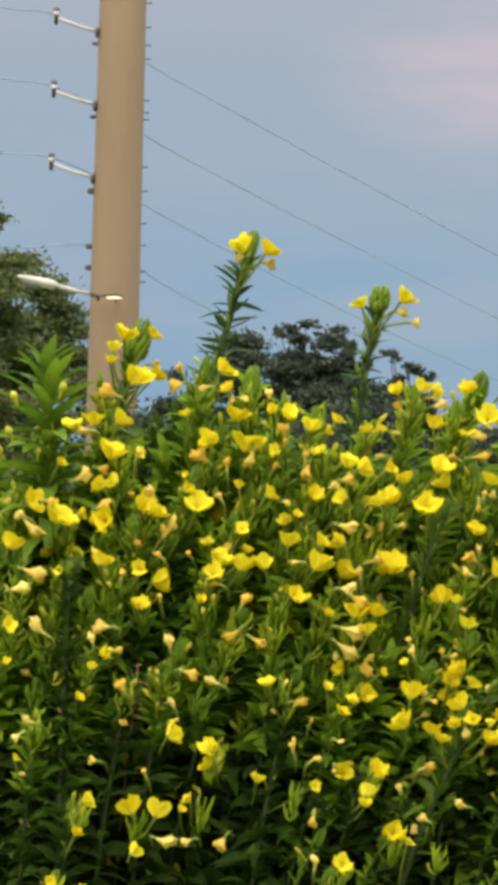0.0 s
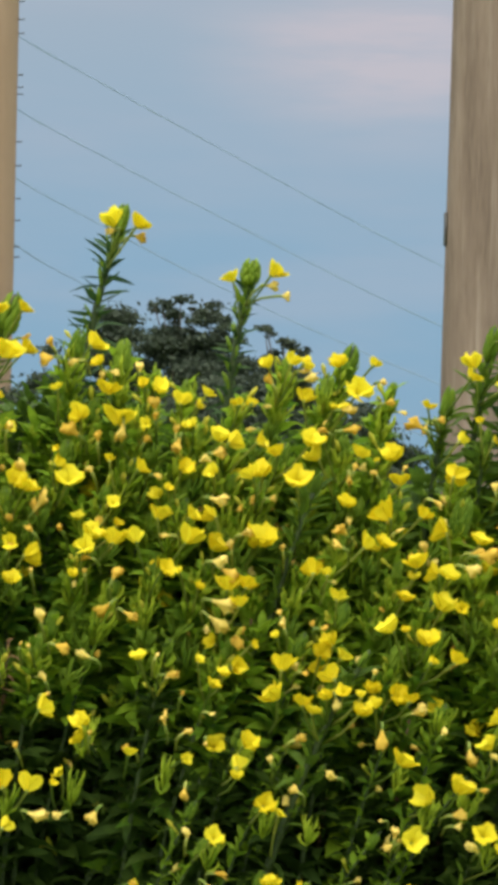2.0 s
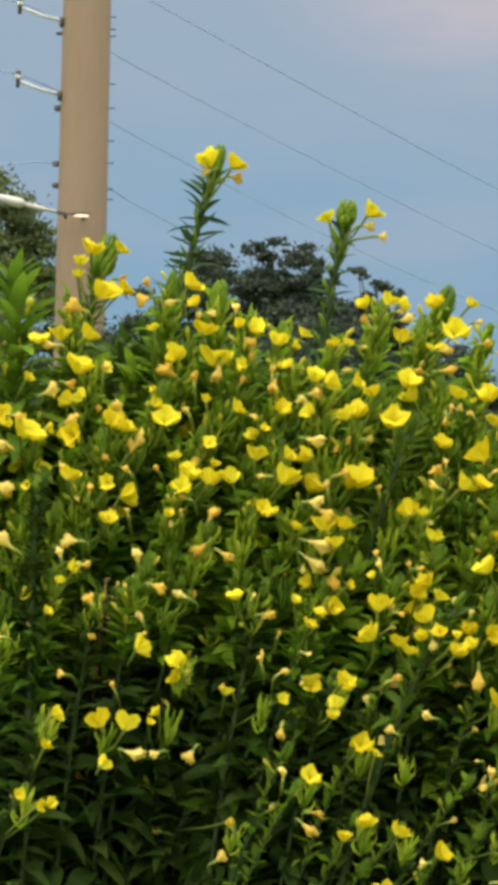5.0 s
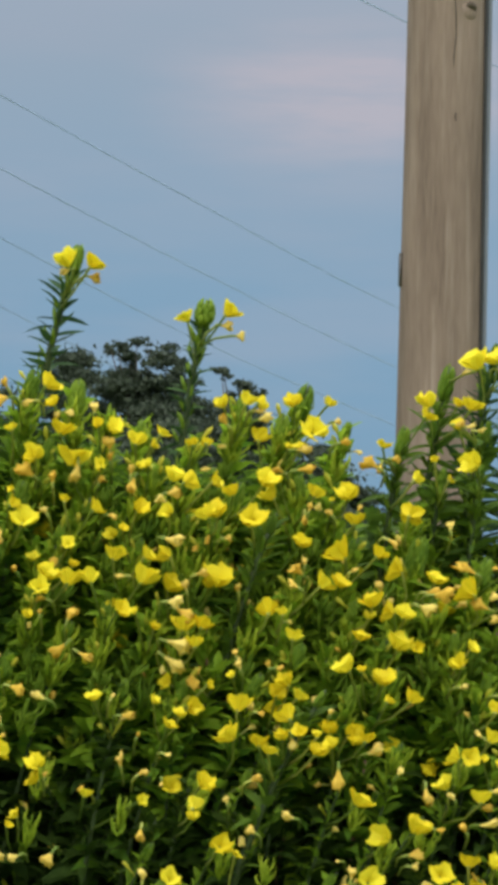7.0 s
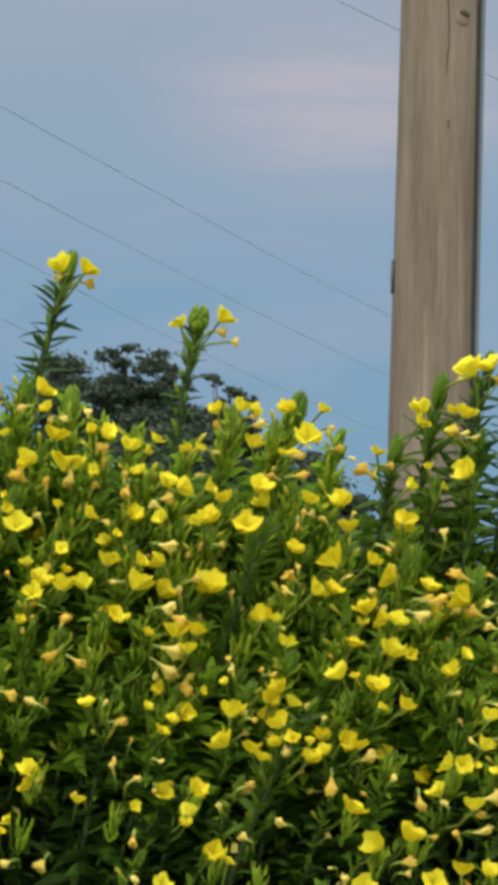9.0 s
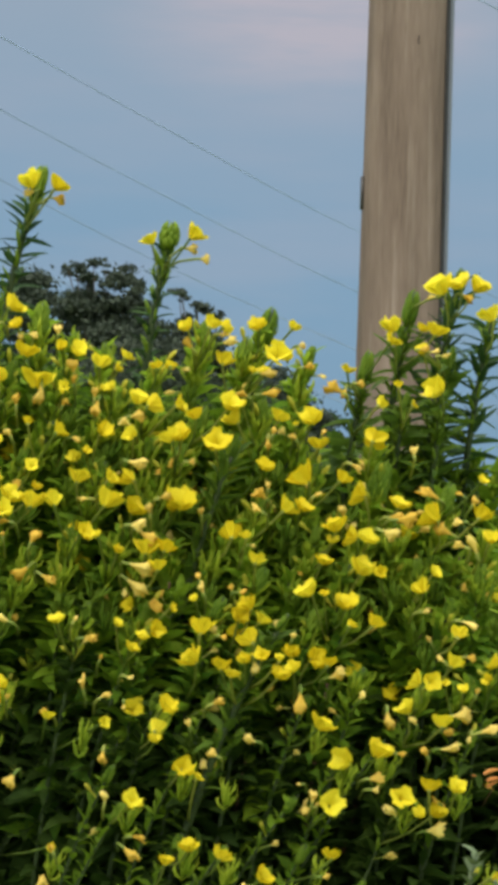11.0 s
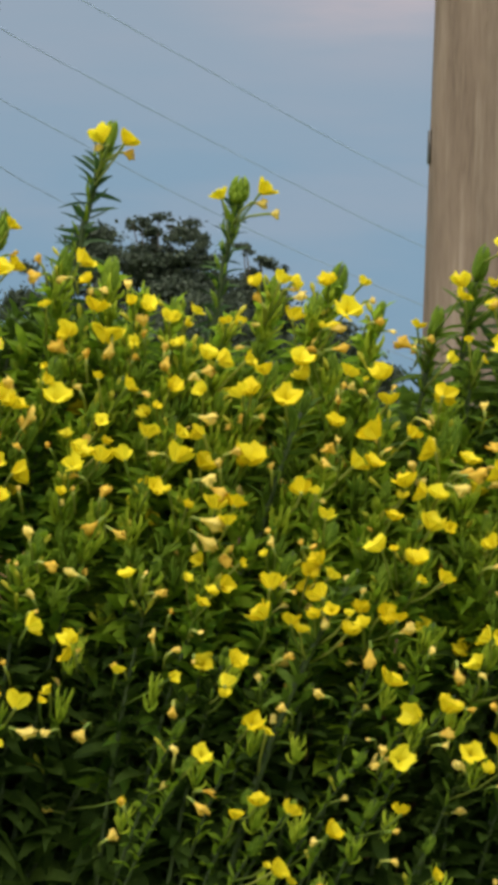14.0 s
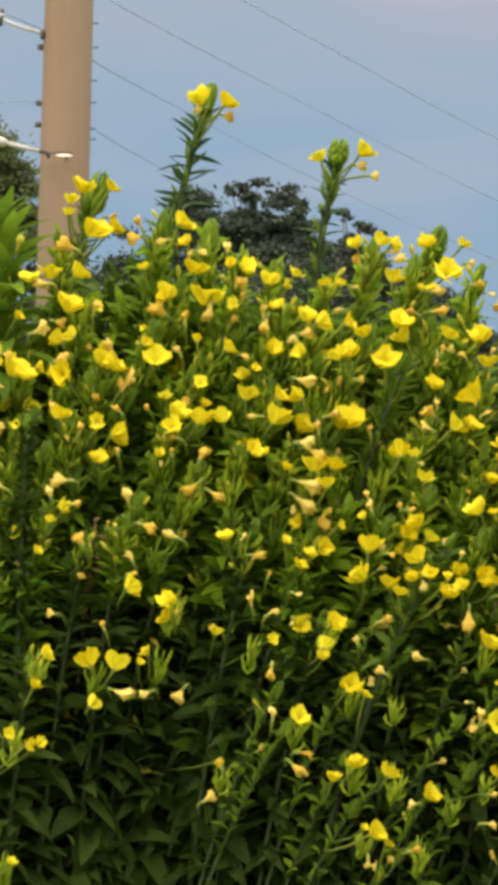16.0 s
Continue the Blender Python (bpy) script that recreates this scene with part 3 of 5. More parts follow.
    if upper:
        part("lower_leaves", raw("lower_leaves", *many_leaves(upper, LANCE_SHAPES if spiky or old_shaded else LIGHT_SHAPES), LEAF_OLD_SHADED if spiky or old_shaded else LEAF), plant, kind="stuff")
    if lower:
        part("lowest_leaves", raw("lowest_leaves", *many_leaves(lower if sparse else lower[::2], LANCE_SHAPES if old_shaded else LIGHT_SHAPES), LEAF_OLD_SHADED), plant, kind="stuff")
    for k in range(18 if spiky else 3 if pods else 0):
        d = spike * 0.9 + 0.02 + k * (0.011 if spiky else 0.02)
        if d < z - 0.1:
            a = k * 2.4 + r.uniform(-0.3, 0.3)
            part("seed_pod", SEED_POD, plant, "", base @ aim(st.at(d), (math.cos(a) * 0.5, math.sin(a) * 0.5, 0.9), 0, r.uniform(0.024, 0.032) * (1.25 if spiky else 1)))
    return plant


# ---- ground and distance ----
gb = bmesh.new()
bmesh.ops.create_grid(gb, x_segments=60, y_segments=60, size=1500)
for v in gb.verts:
    far = math.hypot(v.co.x, v.co.y)
    v.co.z = 0.0 if far < 120 else -0.4 + 0.6 * noise.noise(v.co * 0.004)
gm = bpy.data.meshes.new("ground")
gb.to_mesh(gm)
gb.free()
gm.materials.append(GRASS)
tagged(new("ground", gm), "rough green grass reaching to the horizon", "ground", kind="structure")


def far_woods():
    """A strip of woods along the horizon, with haze painted into its leaves."""
    r = np.random.default_rng(5)
    verts, faces = [], []
    for i in range(24000):
        a = r.uniform(-0.6, 0.6)
        top = 6.0 + 2.5 * noise.noise(Vector((a * 40, 1, 0))) + 1.2 * noise.noise(Vector((a * 160, 2, 0)))
        d = r.uniform(300, 330)
        c = np.array((math.sin(a) * d, math.cos(a) * d, top * r.uniform(0, 1) ** 0.6))
        q = c + r.normal(0, 0.3, (4, 3))
        k = len(verts)
        verts += q.tolist()
        faces.append((k, k + 1, k + 2, k + 3))
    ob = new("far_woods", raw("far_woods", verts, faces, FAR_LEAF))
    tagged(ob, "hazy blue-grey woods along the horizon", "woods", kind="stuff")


far_woods()


def tree(x, y, height, spread, clumps, seed, label, mat, low=0.35, leaf=0.05, per=330, size=0.55, lobes=()):
    """A broad tree: tapered trunk, limbs, and a crown of leaf clumps with gaps."""
    r = random.Random(seed)
    q = np.random.default_rng(seed)
    ob = thing("tree", (x, y, 0), label, "tree", "trees behind the flowers")
    top = height * 0.86
    trunk = [Vector((0.15 * math.sin(i * 1.3 + seed), 0.1 * math.cos(i * 1.7), top * i / 6)) for i in range(7)]
    part("trunk", tube("trunk", trunk, [0.035 * height * (1 - 0.13 * i) * 0.6 for i in range(7)], BARK, 9), ob)
    centre, tips = Vector((0, 0, height * (1 + low) / 2)), []
    half = height * (1 - low) / 2
    for k in range(clumps):
        u = Vector((r.gauss(0, 1), r.gauss(0, 1), r.gauss(0, 1))).normalized() * r.uniform(0.45, 1.0) ** 0.6
        wob = 0.74 + 0.95 * noise.noise(Vector((u.x * 2 + seed, u.y * 2, u.z * 2)))
        tips.append(centre + Vector((u.x * spread * wob, u.y * spread * wob, u.z * half * (0.85 + wob * 0.15))))
    sizes = [size * r.uniform(0.55, 1.3) for k in tips]
    for dx, dz, rad in lobes:
        for k in range(4 + int(rad * 16)):
            tips.append(Vector((dx + r.gauss(0, rad * 0.45), r.uniform(-0.5, 0.5), dz + r.gauss(0, rad * 0.30))))
            sizes.append(rad * r.uniform(0.30, 0.66))
    for k in list(range(min(11, clumps))) + list(range(clumps, len(tips), 7)):
        end = tips[k]
        start = trunk[min(5, 2 + k % 4)]
        mid = start.lerp(end, 0.5) + Vector((0, 0, 0.12 * height * r.uniform(0.2, 0.6)))
        part("limb", tube("limb", [start, mid, end], [0.035, 0.022, 0.008], BARK, 6), ob)
    verts, faces = [], []
    for c, s in zip(tips, sizes):
        n = int(per * (s / size) ** 2)
        p = q.normal(0, 1, (n, 3)) * (s * 1.1, s * 1.1, s * 0.5) * 0.55 + np.array(c)
        a, b = q.normal(0, 1, (n, 3)), q.normal(0, 1, (n, 3))
        a /= np.linalg.norm(a, axis=1)[:, None]
        b -= a * (a * b).sum(1)[:, None]
        b /= np.linalg.norm(b, axis=1)[:, None]
        l = (leaf * q.uniform(0.6, 1.4, n))[:, None]
        k = len(verts)
        verts += np.stack((p - a * l, p + b * l * 0.5, p + a * l, p - b * l * 0.5), 1).reshape(-1, 3).tolist()
        faces += (np.arange(n * 4).reshape(-1, 4) + k).tolist()
    part("crown", raw("crown", verts, faces, mat, False), ob, kind="stuff")
    return ob


tree(-0.38, 45.0, 5.50, 1.15, 110, 3, "dark broadleaf tree with a loose lacy top of several lobes", TREE_LEAF, low=0.3, size=0.30, leaf=0.042, per=620, lobes=((-0.66, 6.17, 0.12), (-0.44, 6.19, 0.16), (-0.24, 6.28, 0.15), (-0.32, 6.02, 0.22), (0.02, 6.13, 0.14), (0.29, 6.07, 0.24), (0.14, 5.88, 0.22), (0.49, 5.84, 0.18), (0.61, 5.48, 0.14), (0.34, 5.58, 0.28), (-0.38, 5.7, 0.30), (-0.1, 5.56, 0.34), (-0.5, 5.4, 0.3), (-0.68, 5.6, 0.16), (-0.4, 5.2, 0.42), (0.1, 5.2, 0.45), (0.5, 5.15, 0.38), (-0.8, 5.1, 0.3)))
tree(1.26, 46.2, 5.15, 0.85, 40, 4, "dark broadleaf tree with loose tufts at the top", TREE_LEAF, low=0.3, size=0.26, leaf=0.042, per=560, lobes=((-0.45, 5.98, 0.13), (-0.30, 5.85, 0.10), (0.06, 5.70, 0.17), (0.25, 5.57, 0.12), (-0.2, 5.4, 0.2), (-0.3, 5.06, 0.32), (0.2, 5.03, 0.32), (0.45, 4.75, 0.3)))
tree(-1.70, 46.8, 6.30, 0.80, 40, 5, "dark broadleaf tree with a loose lacy crown", TREE_LEAF, low=0.45, size=0.25, leaf=0.046, per=500)
tree(-2.70, 48.0, 5.89, 0.90, 43, 6, "dark broadleaf tree with a loose lacy crown", TREE_LEAF, low=0.3, size=0.32, leaf=0.046, per=500)
tree(0.34, 43.8, 5.13, 1.80, 101, 8, "dark broadleaf tree with a loose lacy crown", TREE_LEAF, low=0.3, size=0.31, leaf=0.046, per=500)
tree(2.84, 45.6, 4.92, 1.05, 79, 9, "dark broadleaf tree with a loose lacy crown", TREE_LEAF, low=0.2, size=0.25, leaf=0.046, per=500)
tree(1.93, 44.4, 4.80, 0.95, 66, 10, "dark broadleaf tree with a loose lacy crown", TREE_LEAF, low=0.2, size=0.25, leaf=0.046, per=500)
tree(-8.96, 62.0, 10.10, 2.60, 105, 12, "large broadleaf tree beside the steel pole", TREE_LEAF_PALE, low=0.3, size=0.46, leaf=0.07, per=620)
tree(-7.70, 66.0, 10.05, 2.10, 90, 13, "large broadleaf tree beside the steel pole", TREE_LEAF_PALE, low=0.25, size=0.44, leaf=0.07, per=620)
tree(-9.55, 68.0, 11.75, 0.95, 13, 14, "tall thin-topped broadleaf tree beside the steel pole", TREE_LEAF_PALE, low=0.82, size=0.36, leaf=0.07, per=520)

# ---- the tall steel line pole ----


def steel_pole(x, y, bx, top=26.0):
    """A tapered steel pole with arms, step bolts and brackets; x at its foot, bx the lean per metre."""
    ob = thing("steel_power_pole", (x, y, 0), "tall tapered beige steel power pole with step bolts", "power pole")
    part("shaft", tube("shaft", [(bx * z, 0, z) for z in np.linspace(0, top, 14)], [0.4925 - 0.00385 * z for z in np.linspace(0, top, 14)], STEEL, 12), ob)
    radius = lambda z: 0.4925 - 0.00385 * z
    for z in (12.19, 10.81, 9.44):
        s = -radius(z)
        arm = part("insulator_arm", joined("insulator_arm", [tube_data([(bx * z + s + 0.04, -0.1, z), (bx * z + s - 0.38, -0.1, z + 0.10), (bx * z + s - 0.75, -0.1, z + 0.235)], [0.036, 0.032, 0.034], 10)]
                   + [tube_data([(bx * z + s - 0.10 - 0.1 * k, -0.1, z + 0.036 + 0.028 * k), (bx * z + s - 0.115 - 0.1 * k, -0.1, z + 0.041 + 0.028 * k)], [0.042, 0.042], 10) for k in range(6)], POLYMER), ob, "white ribbed insulator arm")
        part("mounting_plate", raw("mounting_plate", *box_data(0.07, 0.2, 0.17, 0.2, (bx * z + s - 0.005, -0.1, z - 0.02)), IRON), arm, "dark iron mounting plate")
        part("wire_clamp", tube("wire_clamp", [(bx * z + s - 0.79, -0.1, z + h) for h in (0.12, 0.26, 0.30, 0.37, 0.43)], [0.034, 0.038, 0.045, 0.06, 0.05], IRON, 10), arm, "dark wire clamp")
        part("clamp_collar", tube("clamp_collar", [(bx * z + s - 0.79, -0.1, z + 0.27), (bx * z + s - 0.79, -0.1, z + 0.35)], [0.06, 0.06], POLYMER, 12), arm, "white collar")
        part("step_bolt", tube("step_bolt", [(bx * z + s + 0.02, -0.05, z - 0.22), (bx * z + s - 0.10, -0.05, z - 0.22)], [0.035, 0.03], IRON, 6), ob)
    for z in (12.76, 12.30, 11.96, 11.70, 10.92, 10.69, 10.56, 9.67, 9.22, 8.61, 8.20, 7.71, 7.52):
        s = radius(z)
        part("step_bolt", tube("step_bolt", [(bx * z + s - 0.03, -0.05, z), (bx * z + s + 0.075, -0.05, z), (bx * z + s + 0.095, -0.05, z + 0.01)], [0.011, 0.011, 0.022], IRON, 6), ob)
    for z in (8.16, 7.76, 9.19):
        part("bracket", raw("bracket", *box_data(0.12, 0.12, 0.09, 0.2, (bx * z - radius(z) - 0.04, -0.05, z)), IRON), ob)
    return ob


steel_pole(-4.189, 50.0, -0.00619)


def street_lamp(head, root):
    """A cobra-head lamp on a bent arm that is fixed to the steel pole; head and root are its ends."""
    head, root = Vector(head), Vector(root)
    ob = thing("street_lamp", root, "pale grey cobra-head street lamp on a bent arm", "street lamp")
    d = head - root
    neck = d * 0.44
    part("arm", tube("arm", [(0, 0.25, -0.04), (0, 0, 0), d * 0.2 + Vector((0, 0, 0.01)), neck], [0.035, 0.035, 0.032, 0.03], IRON, 8), ob, "dark lamp arm")
    ax = (d - neck).normalized()
    n = 12
    pts = [neck + (d - neck) * (i / n) for i in range(n + 1)]
    rad = [0.030, 0.032, 0.088, 0.092, 0.090, 0.086, 0.082, 0.076, 0.070, 0.062, 0.054, 0.042, 0.016]
    v, f = tube_data(pts, rad, 12)
    v = [(p[0], p[1] * 1.3, p[2]) for p in v]
    casing = part("casing", raw("casing", v, f, LAMP_GREY), ob)
    part("lens", tube("lens", [p + Vector((0, 0, -0.06)) for p in pts[5:12]], [0.02, 0.06, 0.07, 0.07, 0.065, 0.05, 0.02], GUARD, 10), casing, "grey glass lens")
    part("sleeve", tube("sleeve", [d * 0.10, neck + ax * 0.05], [0.036, 0.045], LAMP_GREY, 10), ob)


street_lamp((-5.975, 49.20, 7.478), (-4.491, 49.20, 7.154))


def pole_light(at):
    """A small lit lamp on a bracket at the face of the pole."""
    ob = thing("pole_light", at, "small lit warm lamp on the steel pole", "lamp")
    part("lens", tube("lens", [(-0.15, 0, 0), (-0.11, 0, 0.002), (0, 0, 0.004), (0.1, 0, 0.002), (0.14, 0, -0.002)], [0.006, 0.015, 0.022, 0.016, 0.006], LIT, 10), ob, "glowing warm lens")
    part("hood", tube("hood", [(-0.2, 0.03, 0.05), (0, 0.03, 0.06), (0.18, 0.03, 0.05)], [0.01, 0.018, 0.01], IRON, 8), ob)
    part("bracket", tube("bracket", [(-0.42, 0.0, 0.02), (-0.2, 0.03, 0.04), (0, 0.12, 0.03), (0, 0.5, 0.0)], [0.015, 0.018, 0.02, 0.03], IRON, 6), ob)


pole_light((-4.175, 49.15, 7.115))


def wire(points, radius):
    """A hanging line through the places given."""
    cu = bpy.data.curves.new("wire", "CURVE")
    cu.dimensions, cu.bevel_depth, cu.bevel_resolution, cu.resolution_u = "3D", radius, 2, 10
    sp = cu.splines.new("BEZIER")
    sp.bezier_points.add(len(points) - 1)
    for b, p in zip(sp.bezier_points, points):
        b.co, b.handle_left_type, b.handle_right_type = p, "AUTO", "AUTO"
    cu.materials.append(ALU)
    return tagged(new("power_line", cu), "thin grey power line sagging across the sky", "power line", "lines on the steel pole")


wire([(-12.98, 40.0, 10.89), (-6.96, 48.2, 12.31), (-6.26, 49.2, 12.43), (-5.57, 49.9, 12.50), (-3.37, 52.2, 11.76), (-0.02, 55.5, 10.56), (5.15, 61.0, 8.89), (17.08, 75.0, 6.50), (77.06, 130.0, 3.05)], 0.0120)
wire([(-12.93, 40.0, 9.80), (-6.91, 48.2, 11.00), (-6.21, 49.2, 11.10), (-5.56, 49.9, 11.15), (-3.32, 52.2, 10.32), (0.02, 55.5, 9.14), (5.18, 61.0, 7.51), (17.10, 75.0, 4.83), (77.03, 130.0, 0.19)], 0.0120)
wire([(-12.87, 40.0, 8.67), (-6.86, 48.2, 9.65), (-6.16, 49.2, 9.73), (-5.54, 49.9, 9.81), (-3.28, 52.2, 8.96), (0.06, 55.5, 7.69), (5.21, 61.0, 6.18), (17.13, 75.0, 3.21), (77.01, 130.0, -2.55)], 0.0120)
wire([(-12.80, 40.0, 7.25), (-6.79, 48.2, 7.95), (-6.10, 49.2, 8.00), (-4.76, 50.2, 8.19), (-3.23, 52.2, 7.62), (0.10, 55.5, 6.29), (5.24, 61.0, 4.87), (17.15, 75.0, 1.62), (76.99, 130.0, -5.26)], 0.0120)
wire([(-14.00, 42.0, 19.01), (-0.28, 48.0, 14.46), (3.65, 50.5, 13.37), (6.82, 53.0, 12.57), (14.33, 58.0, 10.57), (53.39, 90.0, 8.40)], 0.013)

# ---- the wooden pole ----


def wooden_pole(x, y, lean, foot, taper, top=10.5):
    ob = thing("wooden_utility_pole", (x, y, 0), "weathered grey-brown wooden utility pole with a grey cable guard", "utility pole")
    verts, faces, sides, rows = [], [], 40, 70
    for i in range(rows + 1):
        z = top * i / rows
        for k in range(sides):
            a = 2 * math.pi * k / sides
            rad = foot - taper * z + 0.004 * noise.noise(Vector((math.cos(a) * 2.5, math.sin(a) * 2.5, z * 0.5))) - 0.007 * max(0.0, noise.noise(Vector((math.cos(a) * 9, math.sin(a) * 9, z * 0.35))) - 0.2)
            verts.append((lean * z + rad * math.cos(a), rad * math.sin(a), z))
    for i in range(rows):
        for k in range(sides):
            a, b = i * sides + k, i * sides + (k + 1) % sides
            faces.append((a, b, b + sides, a + sides))
    faces.append(tuple(rows * sides + k for k in range(sides)))
    part("shaft", raw("shaft", verts, faces, WOOD), ob)
    rad = lambda z: foot - taper * z

    def on_face(a, z, lift=0.0):
        r = rad(z) + lift
        return Vector((lean * z + r * math.sin(a), -r * math.cos(a), z))
    for a, z0, z1, w in ((0.12, 3.34, 3.93, 0.0036), (0.155, 3.25, 3.35, 0.0022), (0.175, 3.20, 3.235, 0.0036), (0.19, 3.08, 3.19, 0.0018), (0.2, 2.84, 3.04, 0.0010)):
        pts = [on_face(a + 0.03 * math.sin(k * 1.9 + z0), z0 + (z1 - z0) * k / 8, -0.001) for k in range(9)]
        part("crack", tube("crack", pts, [0.0006] + [w] * 7 + [0.0006], WOOD_DARK, 5), ob, "dark drying crack")
    for a, z in ((0.52, 3.58), (-0.3, 4.22)):
        c = on_face(a, z)
        nrm = Vector((math.sin(a), -math.cos(a), 0))
        part("knot", tube("knot", [c - nrm * 0.01, c - nrm * 0.001, c + nrm * 0.002], [0.038, 0.030, 0.004], WOOD, 14), ob, "round knot in the wood")
        side = Vector((math.cos(a), math.sin(a), 0))
        arc = [c + side * 0.019 * math.cos(q) + Vector((0, 0, 0.016 * math.sin(q) + 0.004)) - nrm * 0.003 for q in np.linspace(-0.3, 2.7, 10)]
        part("knot_hollow", tube("knot_hollow", arc, [0.002, 0.006, 0.010, 0.013, 0.014, 0.014, 0.013, 0.010, 0.006, 0.002], WOOD_DARK, 7), ob, "dark rotted hollow of the knot")
    zs = np.linspace(0, top, 12)
    guard = [on_face(1.40, z, 0.007) for z in zs]
    part("cable_guard", tube("cable_guard", guard, [0.0125] * 12, GUARD, 12), ob, "grey plastic cable guard")
    part("cable", tube("cable", [on_face(1.17, z, 0.005) for z in zs], [0.0085] * 12, BLACK, 8), ob, "black cable beside the guard")
    for z in np.arange(0.8, top, 1.6):
        c = on_face(1.40, z, 0.007)
        part("strap", tube("strap", [c + Vector((0, 0, -0.012)), c + Vector((0, 0, 0.012))], [0.0135, 0.0135], GUARD, 12), ob)
    z = 2.72
    part("tag_holder", raw("tag_holder", *box_data(0.010, 0.04, 0.11, 0.2, on_face(-1.5, z, 0.001)), IRON), ob, "dark metal strip on the side")
    return ob


wooden_pole(0.885, 9.0, 0.00652, 0.1466, 0.00352)

# ---- the stand of evening primroses ----
# lower stems carry fewer pale, more dark leaves, painting in the shade below
primrose(-0.154, 4.667, 2.161, 0.32, 0.053, [(-0.019, -0.043, 0.036), (0.028, -0.049, 0.027)], [(-0.020, -0.061, 0.021, 200), (0.030, -0.070, 0.022, -10)], leaf=0.075, gap=0.0042, tall=0.36, pale=0.1, small=0.6, thick=2.2, rise0=0.6, rise1=0.1, spiky=True, extra=0, fat=0.85, needle=True)
primrose(0.069, 4.633, 2.067, 0.20, 0.048, [(0.035, -0.033, 0.030), (-0.039, -0.044, 0.027)], [(0.032, -0.056, 0.023, -10), (0.055, -0.072, 0.019, 0)], leaf=0.052, gap=0.0038, tall=0.36, pale=0.1, small=0.6, thick=2.2, rise0=0.6, rise1=0.1, spiky=True, extra=0, fat=1.3, needle=True)
primrose(0.567, 4.609, 2.000, 0.20, 0.034, [(-0.020, -0.036, 0.032), (0.015, -0.040, 0.030), (-0.050, -0.044, 0.038)], [(-0.002, -0.059, 0.023, -20)], leaf=0.09, gap=0.0046, tall=0.28, small=0.6, thick=1.8, rise0=0.4, rise1=-0.1, spiky=True, extra=0, fat=0.8, needle=True)
primrose(-0.335, 4.607, 1.994, 0.32, 0.079, [(0.024, -0.032, 0.025), (-0.023, -0.036, 0.032), (-0.043, -0.058, 0.023), (-0.046, -0.079, 0.019), (0.029, -0.101, 0.026), (0.007, -0.108, 0.033)], [(0.026, -0.084, 0.019, 0)], leaf=0.06, gap=0.0042, tall=0.36, pale=0.1, small=0.6, thick=2.2, rise0=0.6, rise1=0.1, spiky=True, extra=0, fat=0.9)
primrose(0.485, 4.593, 1.957, 0.20, 0.061, [(-0.048, -0.068, 0.034), (0.004, -0.071, 0.019), (0.025, -0.074, 0.030)], [(0.017, -0.017, 0.019, 180)], leaf=0.09, gap=0.0046, tall=0.28, small=0.6, thick=1.8, rise0=0.4, rise1=-0.1, spiky=True, extra=0, fat=0.75)
primrose(0.620, 4.585, 1.934, 0.17, 0.031, [(-0.022, -0.025, 0.032)], [], leaf=0.09, gap=0.0046, tall=0.28, small=0.6, thick=1.8, rise0=0.4, rise1=-0.1, spiky=True, extra=0, fat=0.8, needle=True)
primrose(-0.221, 4.585, 1.933, 0.26, 0.057, [(0.030, -0.030, 0.030), (-0.031, -0.106, 0.017)], [(-0.045, -0.032, 0.023, 125), (-0.049, -0.058, 0.028, 190), (-0.004, -0.059, 0.021, 180)], pale=1.0)
primrose(0.244, 4.580, 1.919, 0.35, 0.069, [(-0.031, -0.037, 0.028), (0.028, -0.038, 0.019)], [(0.043, -0.068, 0.015, 10)], pale=1.0)
primrose(-0.146, 4.578, 1.916, 0.14, 0.063, [(-0.039, -0.046, 0.021), (-0.021, -0.087, 0.037)], [(0.031, -0.053, 0.021, 80), (-0.011, -0.061, 0.019, 0), (-0.031, -0.064, 0.017, 200)], pale=1.0)
primrose(0.132, 4.571, 1.894, 0.21, 0.044, [(0.004, -0.015, 0.024), (0.026, -0.019, 0.022), (-0.038, -0.021, 0.022)], [(0.023, -0.031, 0.019, 0), (0.033, -0.044, 0.024, 10), (-0.035, -0.047, 0.024, 135)], pale=1.0)
primrose(-0.405, 4.569, 1.889, -0.08, 0.032, [(0.067, -0.004, 0.039), (0.046, -0.076, 0.028), (0.001, -0.077, 0.032)], [(0.023, -0.031, 0.032, 160)], pale=1.0)
primrose(-0.091, 4.561, 1.868, 0.17, 0.029, [(-0.018, -0.034, 0.017), (0.008, -0.038, 0.030)], [(0.001, -0.065, 0.024, 100)], pale=1.0)
primrose(0.202, 4.561, 1.866, 0.19, 0.057, [(0.043, -0.035, 0.035), (-0.043, -0.045, 0.030), (0.021, -0.060, 0.021), (0.004, -0.061, 0.013)], [(-0.012, -0.099, 0.022, 150)], pale=1.0)
primrose(0.550, 4.560, 1.863, 0.25, 0.026, [(-0.064, -0.017, 0.019)], [(-0.064, -0.016, 0.019, 0), (-0.045, -0.020, 0.021, 0), (-0.026, -0.024, 0.019, 0)], leaf=0.09, gap=0.0046, tall=0.28, small=0.6, thick=1.8, rise0=0.4, rise1=-0.1, spiky=True, extra=0, fat=0.8)
primrose(-0.038, 4.555, 1.850, 0.03, 0.038, [(0.037, -0.026, 0.024), (-0.006, -0.042, 0.024), (0.022, -0.047, 0.017), (-0.001, -0.082, 0.013)], [], pale=1.0)
